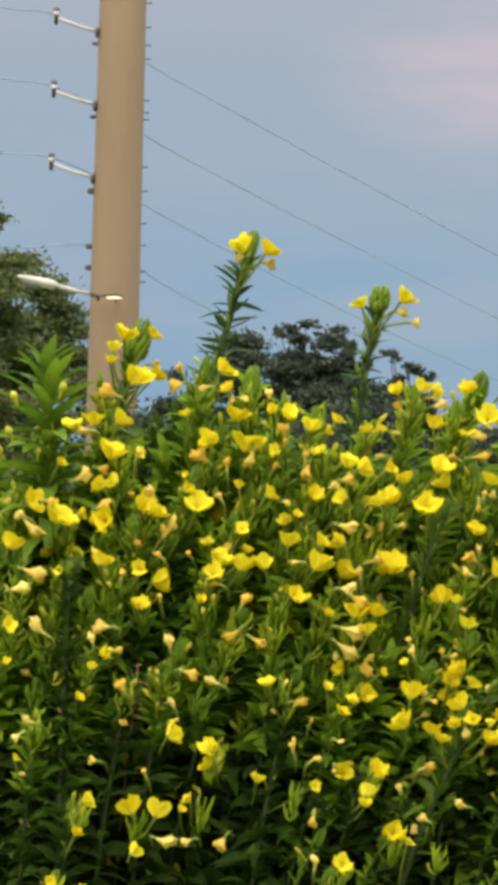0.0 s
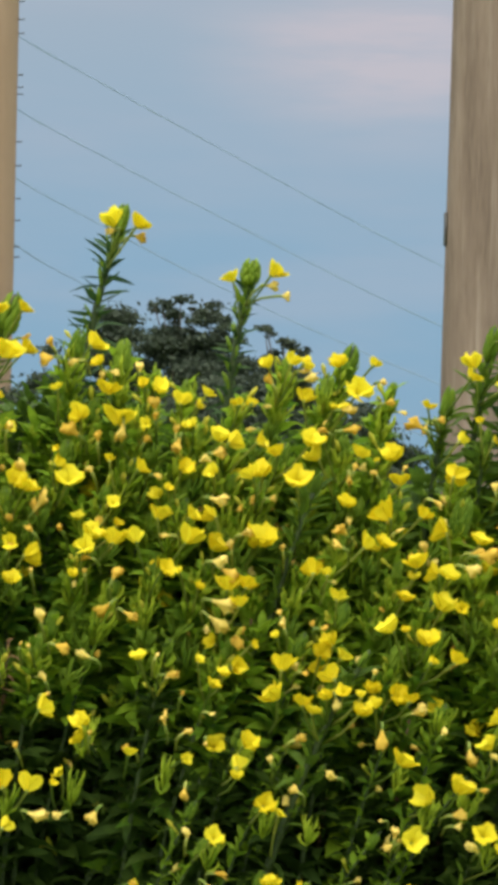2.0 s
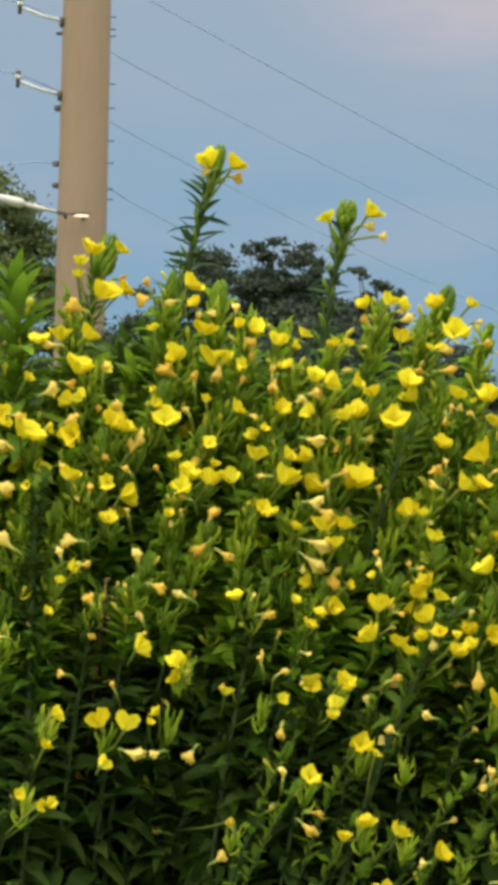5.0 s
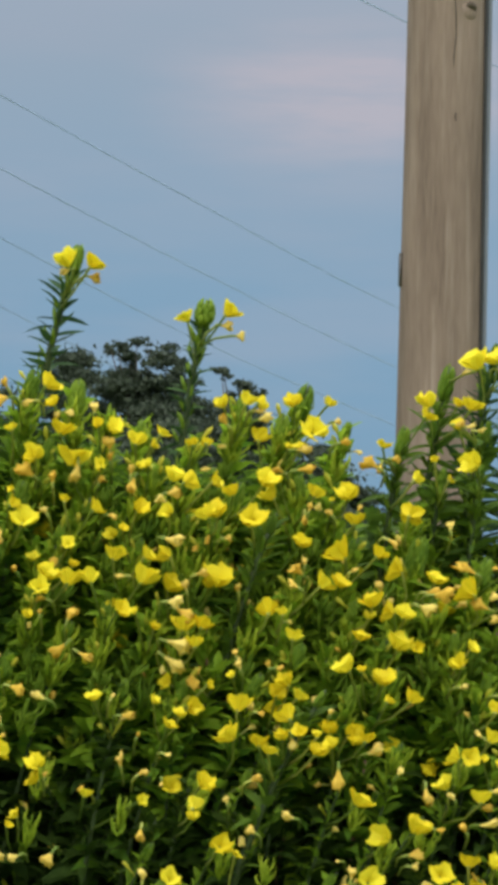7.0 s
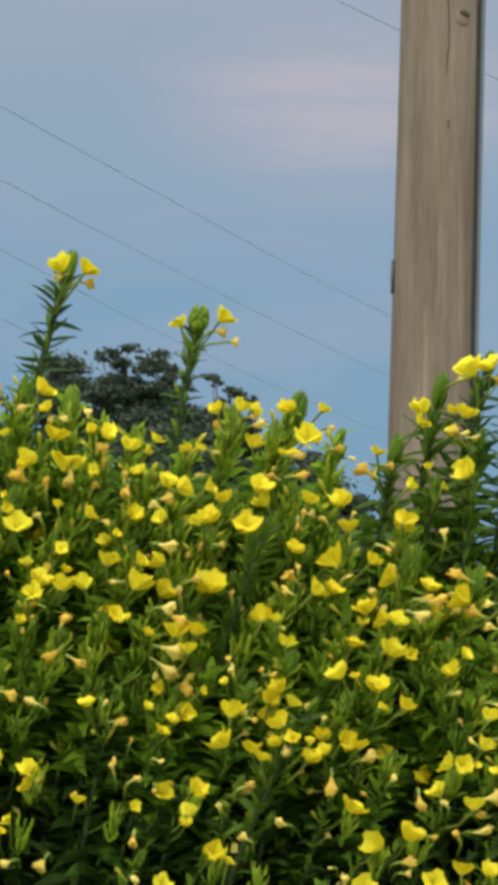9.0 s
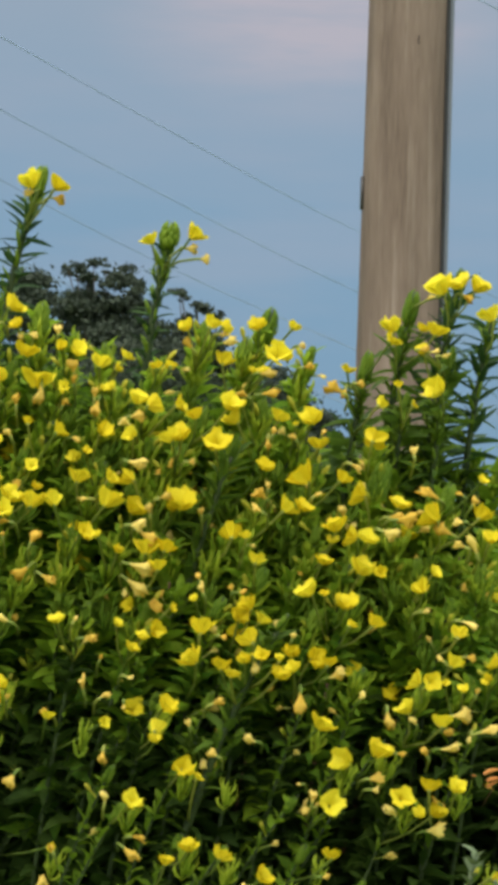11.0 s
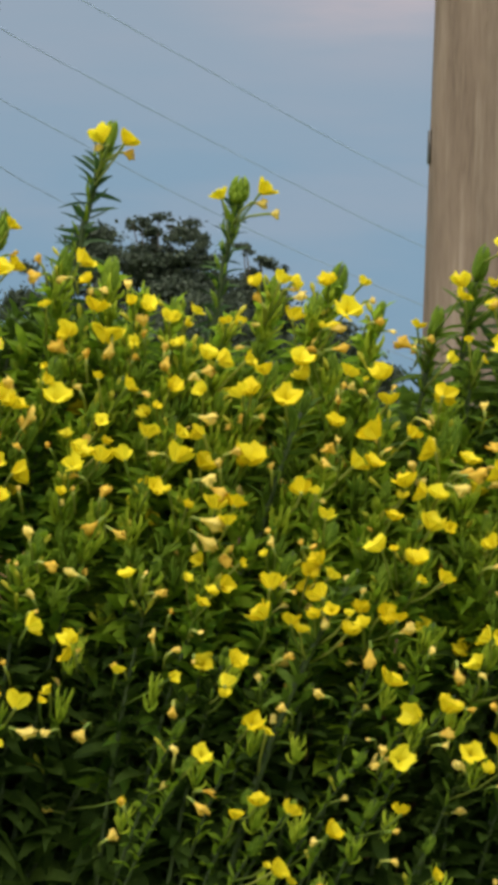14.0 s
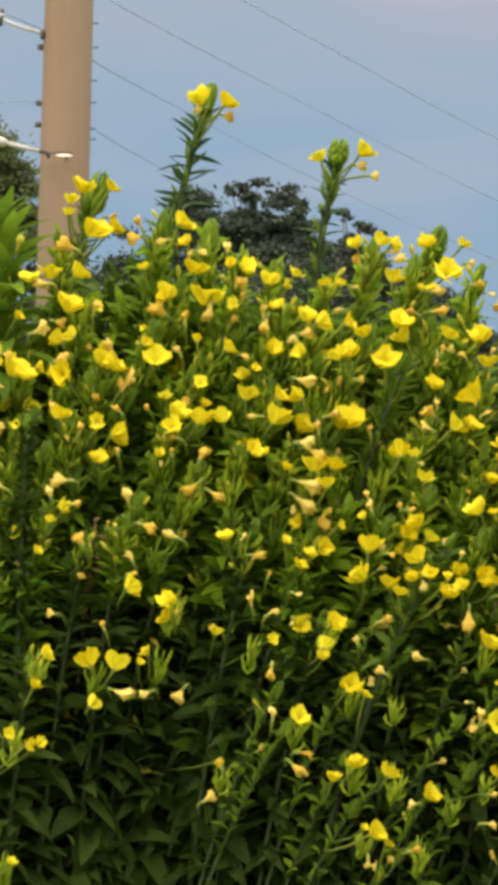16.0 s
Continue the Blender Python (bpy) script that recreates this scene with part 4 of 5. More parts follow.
primrose(0.407, 4.554, 1.848, 0.18, 0.053, [(0.027, 0.014, 0.026), (-0.046, -0.037, 0.022), (0.009, -0.093, 0.019)], [(-0.025, -0.060, 0.017, 0), (-0.050, -0.076, 0.019, 250)], leaf=0.09, gap=0.0046, tall=0.28, small=0.6, thick=1.8, rise0=0.4, rise1=-0.1, spiky=True, extra=0, fat=0.75)
primrose(0.061, 4.548, 1.831, 0.39, 0.032, [(0.009, -0.024, 0.015), (-0.014, -0.025, 0.017)], [(0.010, -0.066, 0.020, 180)], pale=1.0)
primrose(-0.472, 4.547, 1.830, 0.21, 0.032, [(0.033, -0.027, 0.028), (0.017, -0.092, 0.015)], [(0.052, -0.038, 0.026, 180)], pale=1.0)
primrose(-0.189, 4.542, 1.816, 0.31, 0.047, [(-0.025, -0.035, 0.032)], [(-0.036, -0.061, 0.033, 145), (0.009, -0.072, 0.022, 92)], pale=1.0)
primrose(-0.103, 4.541, 1.810, 0.25, 0.038, [(-0.043, -0.032, 0.045), (0.001, -0.043, 0.019)], [(0.014, -0.030, 0.019, 100), (-0.036, -0.059, 0.033, 270), (0.001, -0.068, 0.017, 66)], pale=1.0)
primrose(0.533, 4.532, 1.787, 0.11, 0.026, [(-0.027, -0.006, 0.033)], [], leaf=0.09, gap=0.0046, tall=0.28, small=0.6, thick=1.8, rise0=0.4, rise1=-0.1, spiky=True, extra=0, fat=0.8)
primrose(0.006, 4.532, 1.786, 0.40, 0.047, [(0.012, -0.034, 0.032)], [(-0.059, -0.027, 0.020, 90), (-0.008, -0.074, 0.024, 150)], pale=1.0)
primrose(0.471, 4.530, 1.781, 0.16, 0.026, [(-0.026, 0.006, 0.013), (0.000, -0.026, 0.013)], [], leaf=0.09, gap=0.0046, tall=0.28, small=0.6, thick=1.8, rise0=0.4, rise1=-0.1, spiky=True, extra=0, fat=0.8)
primrose(-0.364, 4.529, 1.779, -0.01, 0.032, [(-0.004, -0.024, 0.033), (-0.001, -0.072, 0.024), (-0.024, -0.078, 0.026)], [(0.041, -0.023, 0.019, 63), (-0.020, -0.050, 0.024, -10), (-0.047, -0.064, 0.033, 20)], pale=1.0)
primrose(-0.008, 4.528, 1.774, 0.40, 0.047, [(-0.019, -0.005, 0.015), (-0.028, -0.077, 0.026)], [(-0.043, -0.040, 0.028, 250)], pale=1.0)
primrose(0.228, 4.522, 1.760, 0.12, 0.047, [(-0.041, -0.013, 0.015), (0.023, -0.031, 0.026), (-0.053, -0.037, 0.030)], [(0.006, 0.006, 0.032, 10), (0.012, -0.056, 0.017, 76), (0.004, -0.077, 0.022, 270)], pale=1.0)
primrose(0.045, 4.521, 1.757, 0.34, 0.038, [(0.042, -0.013, 0.024), (-0.004, -0.017, 0.026), (-0.037, -0.066, 0.022)], [(-0.026, -0.034, 0.026, 10)], pale=1.0)
primrose(0.295, 4.519, 1.751, 0.27, 0.032, [(0.007, -0.023, 0.033), (-0.019, -0.034, 0.011), (0.018, -0.066, 0.026)], [(0.024, -0.047, 0.017, 80), (-0.020, -0.055, 0.015, 120)], pale=1.0)
primrose(0.130, 4.518, 1.748, 0.39, 0.062, [(0.037, -0.002, 0.032), (-0.019, -0.022, 0.024)], [], pale=1.0)
primrose(-0.233, 4.515, 1.741, 0.22, 0.056, [(-0.012, -0.019, 0.011), (-0.009, -0.042, 0.022), (0.008, -0.068, 0.031)], [(0.042, -0.051, 0.017, 120), (-0.033, -0.106, 0.042, 50)], pale=1.0)
primrose(0.428, 4.507, 1.718, 0.30, 0.032, [(-0.023, -0.024, 0.033)], [(0.039, -0.041, 0.020, 100), (-0.052, -0.068, 0.024, -20)], pale=1.0)
primrose(-0.120, 4.506, 1.715, 0.40, 0.032, [(-0.038, -0.008, 0.017), (0.013, -0.021, 0.022)], [(0.039, -0.032, 0.017, 0)], pale=1.0)
primrose(-0.312, 4.503, 1.706, 0.13, 0.032, [(-0.000, -0.020, 0.020), (0.003, -0.038, 0.031), (0.024, -0.046, 0.033)], [(0.010, -0.017, 0.026, 130), (-0.066, -0.038, 0.029, 30)], pale=1.0)
primrose(-0.524, 4.502, 1.703, 0.25, 0.047, [(0.032, -0.030, 0.033), (-0.001, -0.103, 0.027)], [(0.016, -0.055, 0.024, 150)], pale=1.0)
primrose(0.173, 4.498, 1.693, 0.10, 0.037, [(-0.027, -0.013, 0.037), (0.054, -0.047, 0.024)], [(0.059, -0.079, 0.018, 90), (-0.049, -0.123, 0.018, 103)], pale=1.0)
primrose(0.042, 4.497, 1.690, 0.16, 0.034, [(-0.034, -0.070, 0.028), (-0.025, -0.119, 0.029)], [(-0.021, -0.047, 0.033, -15)], pale=1.0)
primrose(0.098, 4.494, 1.682, 0.29, 0.047, [(-0.026, 0.005, 0.026), (-0.007, -0.098, 0.040), (-0.019, -0.107, 0.022)], [], pale=1.0)
primrose(-0.438, 4.493, 1.679, 0.17, 0.032, [(0.025, -0.026, 0.018), (-0.015, -0.031, 0.037), (0.007, -0.038, 0.029)], [(-0.024, -0.007, 0.022, 0), (-0.050, -0.055, 0.042, -45)], pale=1.0)
primrose(0.089, 4.492, 1.677, 0.36, 0.052, [(-0.001, 0.015, 0.028)], [(0.019, -0.028, 0.017, 0), (-0.021, -0.084, 0.026, 20), (-0.048, -0.105, 0.022, 100)], pale=1.0)
primrose(-0.164, 4.490, 1.669, 0.31, 0.037, [(0.014, -0.034, 0.020), (0.022, -0.066, 0.016), (-0.017, -0.081, 0.035), (0.016, -0.091, 0.031)], [(-0.072, -0.077, 0.015, 130)], pale=1.0)
primrose(0.432, 4.487, 1.661, 0.27, 0.075, [(-0.054, -0.057, 0.035), (0.015, -0.069, 0.027)], [(-0.076, -0.085, 0.022, 98)], pale=1.0)
primrose(0.326, 4.486, 1.658, 0.32, 0.047, [(0.026, -0.028, 0.024), (-0.037, -0.029, 0.035), (-0.037, -0.075, 0.027)], [(-0.016, -0.056, 0.016, 40)], pale=1.0)
primrose(-0.332, 4.485, 1.657, -0.02, 0.056, [(-0.043, -0.015, 0.033), (0.018, -0.090, 0.024), (0.049, -0.109, 0.033)], [(0.049, -0.067, 0.020, 130), (0.019, -0.097, 0.024, 60), (0.052, -0.135, 0.013, 100)], pale=1.0)
primrose(-0.032, 4.483, 1.649, 0.37, 0.037, [(-0.030, 0.013, 0.013), (-0.042, -0.029, 0.031), (0.011, -0.029, 0.024), (0.006, -0.066, 0.035), (-0.081, -0.068, 0.029)], [(-0.032, -0.064, 0.020, 180)], pale=1.0)
primrose(0.542, 4.475, 1.628, 0.28, 0.056, [(0.036, 0.004, 0.015), (0.036, -0.051, 0.029), (-0.045, -0.056, 0.038)], [(-0.050, -0.017, 0.042, 150), (0.000, -0.018, 0.017, 140), (0.023, -0.031, 0.016, 60), (-0.003, -0.064, 0.020, 180), (-0.026, -0.078, 0.037, 160)], pale=0.99)
primrose(0.232, 4.465, 1.600, 0.38, 0.032, [(0.031, -0.021, 0.027), (-0.036, -0.068, 0.018)], [(-0.015, 0.002, 0.033, 140), (-0.019, -0.024, 0.022, 150), (-0.024, -0.083, 0.013, 0)], pale=0.95)
primrose(-0.365, 4.460, 1.587, 0.04, 0.037, [(-0.008, -0.011, 0.024), (0.055, -0.079, 0.024)], [(-0.019, 0.002, 0.020, 100), (0.027, -0.030, 0.018, 75)], pale=0.93)
primrose(-0.515, 4.457, 1.578, 0.04, 0.032, [], [(0.034, -0.025, 0.037, -20), (0.014, -0.049, 0.031, 10)], pale=0.92)
primrose(-0.441, 4.457, 1.578, 0.28, 0.032, [(-0.002, -0.019, 0.013)], [], pale=0.92)
primrose(-0.207, 4.452, 1.564, 0.06, 0.032, [(0.013, -0.001, 0.027), (-0.005, -0.045, 0.016)], [(0.018, -0.017, 0.020, 160), (0.016, -0.040, 0.011, 96)], pale=0.9)
primrose(0.450, 4.451, 1.561, 0.07, 0.032, [(-0.036, -0.082, 0.016)], [(-0.011, 0.007, 0.027, 0), (0.003, 0.003, 0.033, 0), (-0.022, -0.020, 0.029, -20)], pale=0.9)
primrose(0.317, 4.448, 1.554, 0.08, 0.037, [(0.021, -0.000, 0.035), (0.019, -0.025, 0.018), (0.004, -0.057, 0.024)], [], pale=0.88)
primrose(0.593, 4.448, 1.554, 0.05, 0.032, [(-0.003, -0.016, 0.024)], [(-0.031, -0.026, 0.033, 110), (-0.055, -0.027, 0.022, 160)], pale=0.88)
primrose(0.403, 4.447, 1.551, 0.36, 0.032, [(-0.036, -0.016, 0.026), (-0.009, -0.017, 0.027), (-0.017, -0.065, 0.036)], [], pale=0.88)
primrose(0.165, 4.447, 1.550, 0.22, 0.032, [(0.008, -0.016, 0.026)], [(-0.043, -0.085, 0.014, 100), (0.010, -0.102, 0.013, 110), (-0.037, -0.103, 0.022, 110)], pale=0.88)
primrose(0.007, 4.446, 1.547, 0.32, 0.032, [(-0.048, -0.019, 0.013), (-0.014, -0.042, 0.018)], [(0.016, -0.003, 0.027, 0)], pale=0.87)
primrose(-0.084, 4.442, 1.537, 0.13, 0.041, [(0.022, -0.005, 0.026)], [(-0.031, -0.083, 0.031, -30)], pale=0.86)
primrose(-0.399, 4.441, 1.535, 0.12, 0.046, [], [(0.031, -0.063, 0.029, 180), (0.015, -0.083, 0.022, 104)], pale=0.86)
primrose(0.060, 4.439, 1.529, 0.36, 0.032, [(0.009, -0.019, 0.025), (-0.022, -0.021, 0.031), (-0.003, -0.048, 0.024)], [(-0.018, -0.003, 0.033, -25), (-0.026, -0.053, 0.044, -15), (-0.034, -0.084, 0.042, -35)], pale=0.85)
primrose(-0.453, 4.434, 1.515, 0.15, 0.037, [], [(-0.018, -0.050, 0.033, 150)], pale=0.83)
primrose(-0.143, 4.433, 1.511, 0.40, 0.037, [], [(0.001, 0.010, 0.024, 70), (-0.017, -0.049, 0.033, 225), (-0.045, -0.121, 0.027, 160)], pale=0.82)
primrose(0.484, 4.430, 1.503, 0.10, 0.037, [(0.017, -0.020, 0.022), (-0.005, -0.048, 0.024)], [(0.003, -0.085, 0.014, 0)], pale=0.81)
primrose(0.590, 4.428, 1.497, 0.12, 0.046, [], [(-0.031, -0.095, 0.031, -10)], pale=0.8)
primrose(-0.517, 4.427, 1.494, 0.24, 0.032, [(0.001, -0.024, 0.022), (0.001, -0.082, 0.013)], [], pale=0.8)
primrose(0.372, 4.425, 1.491, 0.28, 0.046, [(-0.074, -0.044, 0.027), (-0.050, -0.047, 0.013), (-0.013, -0.063, 0.031)], [], pale=0.8)
primrose(0.235, 4.423, 1.483, 0.44, 0.052, [(-0.022, 0.012, 0.025), (-0.033, -0.060, 0.027), (-0.045, -0.079, 0.025), (-0.010, -0.082, 0.025)], [(-0.043, -0.041, 0.016, 0)], pale=0.78)
primrose(-0.242, 4.413, 1.457, 0.20, 0.048, [], [(-0.016, -0.006, 0.025, 100), (0.022, -0.054, 0.027, -15)], pale=0.75)
primrose(0.390, 4.409, 1.445, 0.44, 0.046, [(0.013, -0.045, 0.025), (-0.025, -0.049, 0.018)], [(-0.045, -0.130, 0.029, 15)], pale=0.73)
primrose(0.538, 4.407, 1.440, 0.23, 0.037, [(-0.002, -0.056, 0.020), (-0.007, -0.101, 0.025)], [(0.020, -0.091, 0.018, 0), (-0.030, -0.095, 0.018, 140)], pale=0.72)
primrose(0.167, 4.405, 1.433, 0.40, 0.046, [(-0.051, -0.003, 0.013), (-0.039, -0.048, 0.034), (-0.053, -0.097, 0.030)], [(-0.021, -0.052, 0.016, 0), (-0.005, -0.060, 0.013, 0)], pale=0.71)
primrose(-0.402, 4.402, 1.425, 0.09, 0.032, [(0.045, 0.003, 0.023), (0.023, -0.017, 0.016), (0.005, -0.065, 0.013)], [(0.065, 0.010, 0.018, 0)], pale=0.7)
primrose(0.048, 4.400, 1.421, 0.42, 0.037, [(0.034, -0.006, 0.013), (-0.052, -0.032, 0.018), (0.007, -0.042, 0.025), (-0.012, -0.051, 0.020), (-0.029, -0.070, 0.018)], [(-0.031, -0.118, 0.014, -20)], pale=0.7)
primrose(-0.263, 4.400, 1.420, 0.20, 0.037, [], [(-0.026, -0.014, 0.011, 88), (-0.011, -0.017, 0.011, 113), (0.016, -0.067, 0.014, 114)], pale=0.69)
primrose(-0.052, 4.399, 1.418, 0.26, 0.037, [(-0.048, -0.025, 0.020)], [(-0.019, -0.024, 0.011, 60), (0.005, -0.055, 0.023, 0), (0.023, -0.083, 0.013, 66)], pale=0.69, old_shaded=True)
primrose(0.317, 4.399, 1.416, 0.22, 0.046, [(-0.045, -0.067, 0.025), (-0.007, -0.075, 0.030), (0.013, -0.080, 0.022), (-0.044, -0.091, 0.021)], [(-0.044, -0.040, 0.014, 75)], pale=0.69)
primrose(-0.323, 4.392, 1.397, 0.21, 0.032, [], [(-0.007, -0.017, 0.022, 120), (-0.048, -0.135, 0.016, 170)], pale=0.66, old_shaded=True)
primrose(0.218, 4.377, 1.357, 0.21, 0.032, [(-0.015, 0.012, 0.027), (0.005, -0.013, 0.022), (0.032, -0.016, 0.014), (-0.023, -0.018, 0.023), (-0.058, -0.028, 0.027), (0.033, -0.040, 0.027), (-0.042, -0.042, 0.020)], [(-0.005, -0.031, 0.021, 280)], pale=0.61)
primrose(0.614, 4.377, 1.356, 0.23, 0.032, [(-0.024, -0.014, 0.022), (-0.032, -0.041, 0.018)], [], pale=0.6)
primrose(-0.129, 4.375, 1.344, 0.30, 0.032, [], [], pale=0.59, old_shaded=True, leaf=0.12, gap=0.013, rise1=-0.55, sparse=True, thick=0.6)
primrose(-0.473, 4.374, 1.332, 0.11, 0.032, [(-0.017, -0.070, 0.014)], [(-0.001, -0.013, 0.021, 170), (-0.018, -0.037, 0.021, 220)], pale=0.57)
primrose(-0.265, 4.374, 1.322, 0.26, 0.032, [(0.020, -0.014, 0.027)], [(0.022, 0.006, 0.011, 0), (-0.023, -0.074, 0.014, 115)], pale=0.56, old_shaded=True, leaf=0.12, gap=0.013, rise1=-0.55, sparse=True, thick=0.6)
primrose(0.567, 4.373, 1.316, 0.28, 0.032, [(-0.053, -0.007, 0.013), (-0.026, -0.015, 0.018)], [(-0.004, -0.019, 0.014, 73), (-0.025, -0.057, 0.032, 5), (-0.047, -0.086, 0.020, -10)], pale=0.25)
primrose(-0.069, 4.373, 1.312, 0.48, 0.032, [(-0.041, -0.069, 0.020)], [(0.011, -0.017, 0.027, 105), (0.047, -0.034, 0.018, 40), (-0.045, -0.063, 0.014, 160)], tall=0.26, rise0=1.05, pale=1.3, old_shaded=True, leaf=0.12, gap=0.013, rise1=-0.55, sparse=True, thick=0.6)
primrose(-0.178, 4.372, 1.299, 0.38, 0.032, [(-0.009, -0.010, 0.027), (-0.011, -0.036, 0.021)], [(0.005, -0.029, 0.012, 80)], pale=0.52, old_shaded=True, leaf=0.12, gap=0.013, rise1=-0.55, sparse=True, thick=0.6)
primrose(0.492, 4.372, 1.298, 0.33, 0.054, [(-0.028, 0.013, 0.029), (-0.002, 0.012, 0.025), (-0.040, -0.030, 0.029), (0.017, -0.049, 0.028)], [(-0.027, -0.049, 0.016, 109)], pale=0.25)
primrose(0.152, 4.372, 1.281, 0.41, 0.032, [], [(0.005, -0.009, 0.023, 25), (-0.041, -0.045, 0.018, 103)], extra=0, leaf=0.055, gap=0.0085, tall=0.22, rise0=1.05, rise1=0.4, pale=0.35, thick=0.75)
primrose(0.306, 4.372, 1.280, 0.37, 0.032, [(0.014, -0.039, 0.032)], [(-0.020, -0.009, 0.034, 270)], leaf=0.055, gap=0.0085, tall=0.22, rise0=1.05, rise1=0.4, pale=0.35, thick=0.75)
primrose(0.063, 4.371, 1.276, 0.31, 0.032, [(0.012, -0.013, 0.027), (-0.002, -0.050, 0.023), (-0.004, -0.066, 0.016)], [(-0.054, -0.016, 0.012, 270), (-0.086, -0.096, 0.023, 260)], extra=0, pale=0.49, old_shaded=True)
primrose(-0.079, 4.370, 1.254, 0.55, 0.036, [(0.057, -0.020, 0.016)], [(-0.086, -0.113, 0.026, 235)], tall=0.26, rise0=1.05, pale=1.3, old_shaded=True, leaf=0.12, gap=0.013, rise1=-0.55, sparse=True, thick=0.6)
primrose(-0.188, 4.370, 1.250, 0.42, 0.042, [(-0.031, -0.043, 0.018), (-0.039, -0.058, 0.012)], [], pale=0.46, old_shaded=True, leaf=0.12, gap=0.013, rise1=-0.55, sparse=True, thick=0.6)
primrose(0.578, 4.369, 1.231, 0.40, 0.032, [(-0.087, -0.081, 0.028), (-0.044, -0.085, 0.028)], [(0.005, 0.007, 0.032, 20), (-0.024, -0.009, 0.016, 250), (-0.053, -0.026, 0.035, 0)], leaf=0.055, gap=0.0085, tall=0.22, rise0=1.05, rise1=0.4, pale=0.25, thick=0.75)
primrose(0.204, 4.369, 1.225, 0.62, 0.032, [(-0.075, -0.070, 0.018)], [(0.003, -0.013, 0.023, 170), (-0.053, -0.036, 0.018, 150)], leaf=0.055, gap=0.0085, tall=0.22, rise0=1.05, rise1=0.4, pale=0.35, thick=0.75)
primrose(0.432, 4.368, 1.211, 0.73, 0.032, [(-0.022, -0.012, 0.032)], [(0.049, -0.009, 0.020, 120), (0.016, -0.015, 0.019, 0), (-0.023, -0.054, 0.026, 10), (-0.025, -0.071, 0.018, 0)], extra=0, leaf=0.055, gap=0.0085, tall=0.22, rise0=1.05, rise1=0.4, pale=0.25, thick=0.75)
primrose(0.360, 4.367, 1.195, 0.40, 0.032, [(-0.002, -0.012, 0.035), (-0.022, -0.080, 0.033)], [(-0.072, -0.051, 0.011, 180)], leaf=0.055, gap=0.0085, tall=0.22, rise0=1.05, rise1=0.4, pale=0.35, thick=0.75)
primrose(-0.409, 4.367, 1.190, 0.14, 0.041, [(0.033, 0.011, 0.023), (0.019, -0.039, 0.018)], [], pale=0.37, leaf=0.125, gap=0.009, rise1=-0.45, old_shaded=True)
primrose(-0.299, 4.366, 1.175, 0.32, 0.045, [(-0.009, 0.015, 0.030), (0.034, 0.012, 0.030), (-0.001, -0.052, 0.019)], [], pale=0.35, old_shaded=True, leaf=0.12, gap=0.015, rise1=-0.55, sparse=True, thick=0.6)
primrose(0.105, 4.366, 1.170, 0.49, 0.036, [(-0.001, -0.004, 0.027)], [], extra=0, leaf=0.055, gap=0.0085, tall=0.22, rise0=1.05, rise1=0.4, pale=0.35, thick=0.75)
primrose(-0.213, 4.365, 1.152, 0.21, 0.032, [], [(-0.006, -0.010, 0.021, 200), (-0.037, -0.013, 0.035, -20)], pale=0.32, old_shaded=True, leaf=0.12, gap=0.015, rise1=-0.55, sparse=True, thick=0.6)
primrose(-0.093, 4.365, 1.137, 0.79, 0.039, [(-0.007, -0.099, 0.016)], [(-0.004, -0.099, 0.017, 114)], tall=0.26, rise0=1.05, pale=1.3, old_shaded=True, leaf=0.12, gap=0.015, rise1=-0.55, sparse=True, thick=0.6)
primrose(0.467, 4.364, 1.130, 0.48, 0.045, [(-0.019, -0.002, 0.032), (0.036, -0.024, 0.026), (0.007, -0.025, 0.021)], [(0.035, -0.007, 0.018, 150), (-0.033, -0.022, 0.025, 120), (0.038, -0.052, 0.030, 10)], leaf=0.055, gap=0.0085, tall=0.22, rise0=1.05, rise1=0.4, pale=0.25, thick=0.75, old_shaded=True)
primrose(0.294, 4.364, 1.119, 0.77, 0.032, [(-0.061, -0.119, 0.026)], [(0.016, 0.008, 0.023, 80), (0.006, -0.014, 0.019, 200)], leaf=0.055, gap=0.0085, tall=0.22, rise0=1.05, rise1=0.4, pale=0.35, thick=0.75)
primrose(0.016, 4.363, 1.103, 0.61, 0.036, [(0.010, 0.010, 0.026)], [(0.023, -0.044, 0.026, 5), (0.010, -0.071, 0.031, -40), (-0.126, -0.119, 0.023, 30)], extra=0, leaf=0.055, gap=0.0085, tall=0.22, rise0=1.05, rise1=0.4, pale=0.35, thick=0.75)
primrose(-0.428, 4.362, 1.082, 0.44, 0.032, [(-0.001, -0.007, 0.018), (0.049, -0.022, 0.018), (0.032, -0.025, 0.021)], [], extra=0, pale=0.23, leaf=0.125, gap=0.009, rise1=-0.45, old_shaded=True)
primrose(0.108, 4.361, 1.054, 0.52, 0.032, [(0.008, -0.008, 0.026), (-0.027, -0.031, 0.023)], [], extra=0, leaf=0.055, gap=0.0085, tall=0.22, rise0=1.05, rise1=0.4, pale=0.35, thick=0.75)
primrose(0.309, 4.360, 1.041, 0.49, 0.036, [(0.031, -0.002, 0.026)], [(0.022, -0.038, 0.014, 0), (0.022, -0.084, 0.016, 0)], extra=0, leaf=0.055, gap=0.0085, tall=0.22, rise0=1.05, rise1=0.4, pale=0.35, thick=0.75)
primrose(0.183, 4.360, 1.039, 0.71, 0.032, [(-0.014, -0.005, 0.028)], [(0.021, -0.053, 0.019, 180)], extra=0, leaf=0.055, gap=0.0085, tall=0.22, rise0=1.05, rise1=0.4, pale=0.35, thick=0.75)
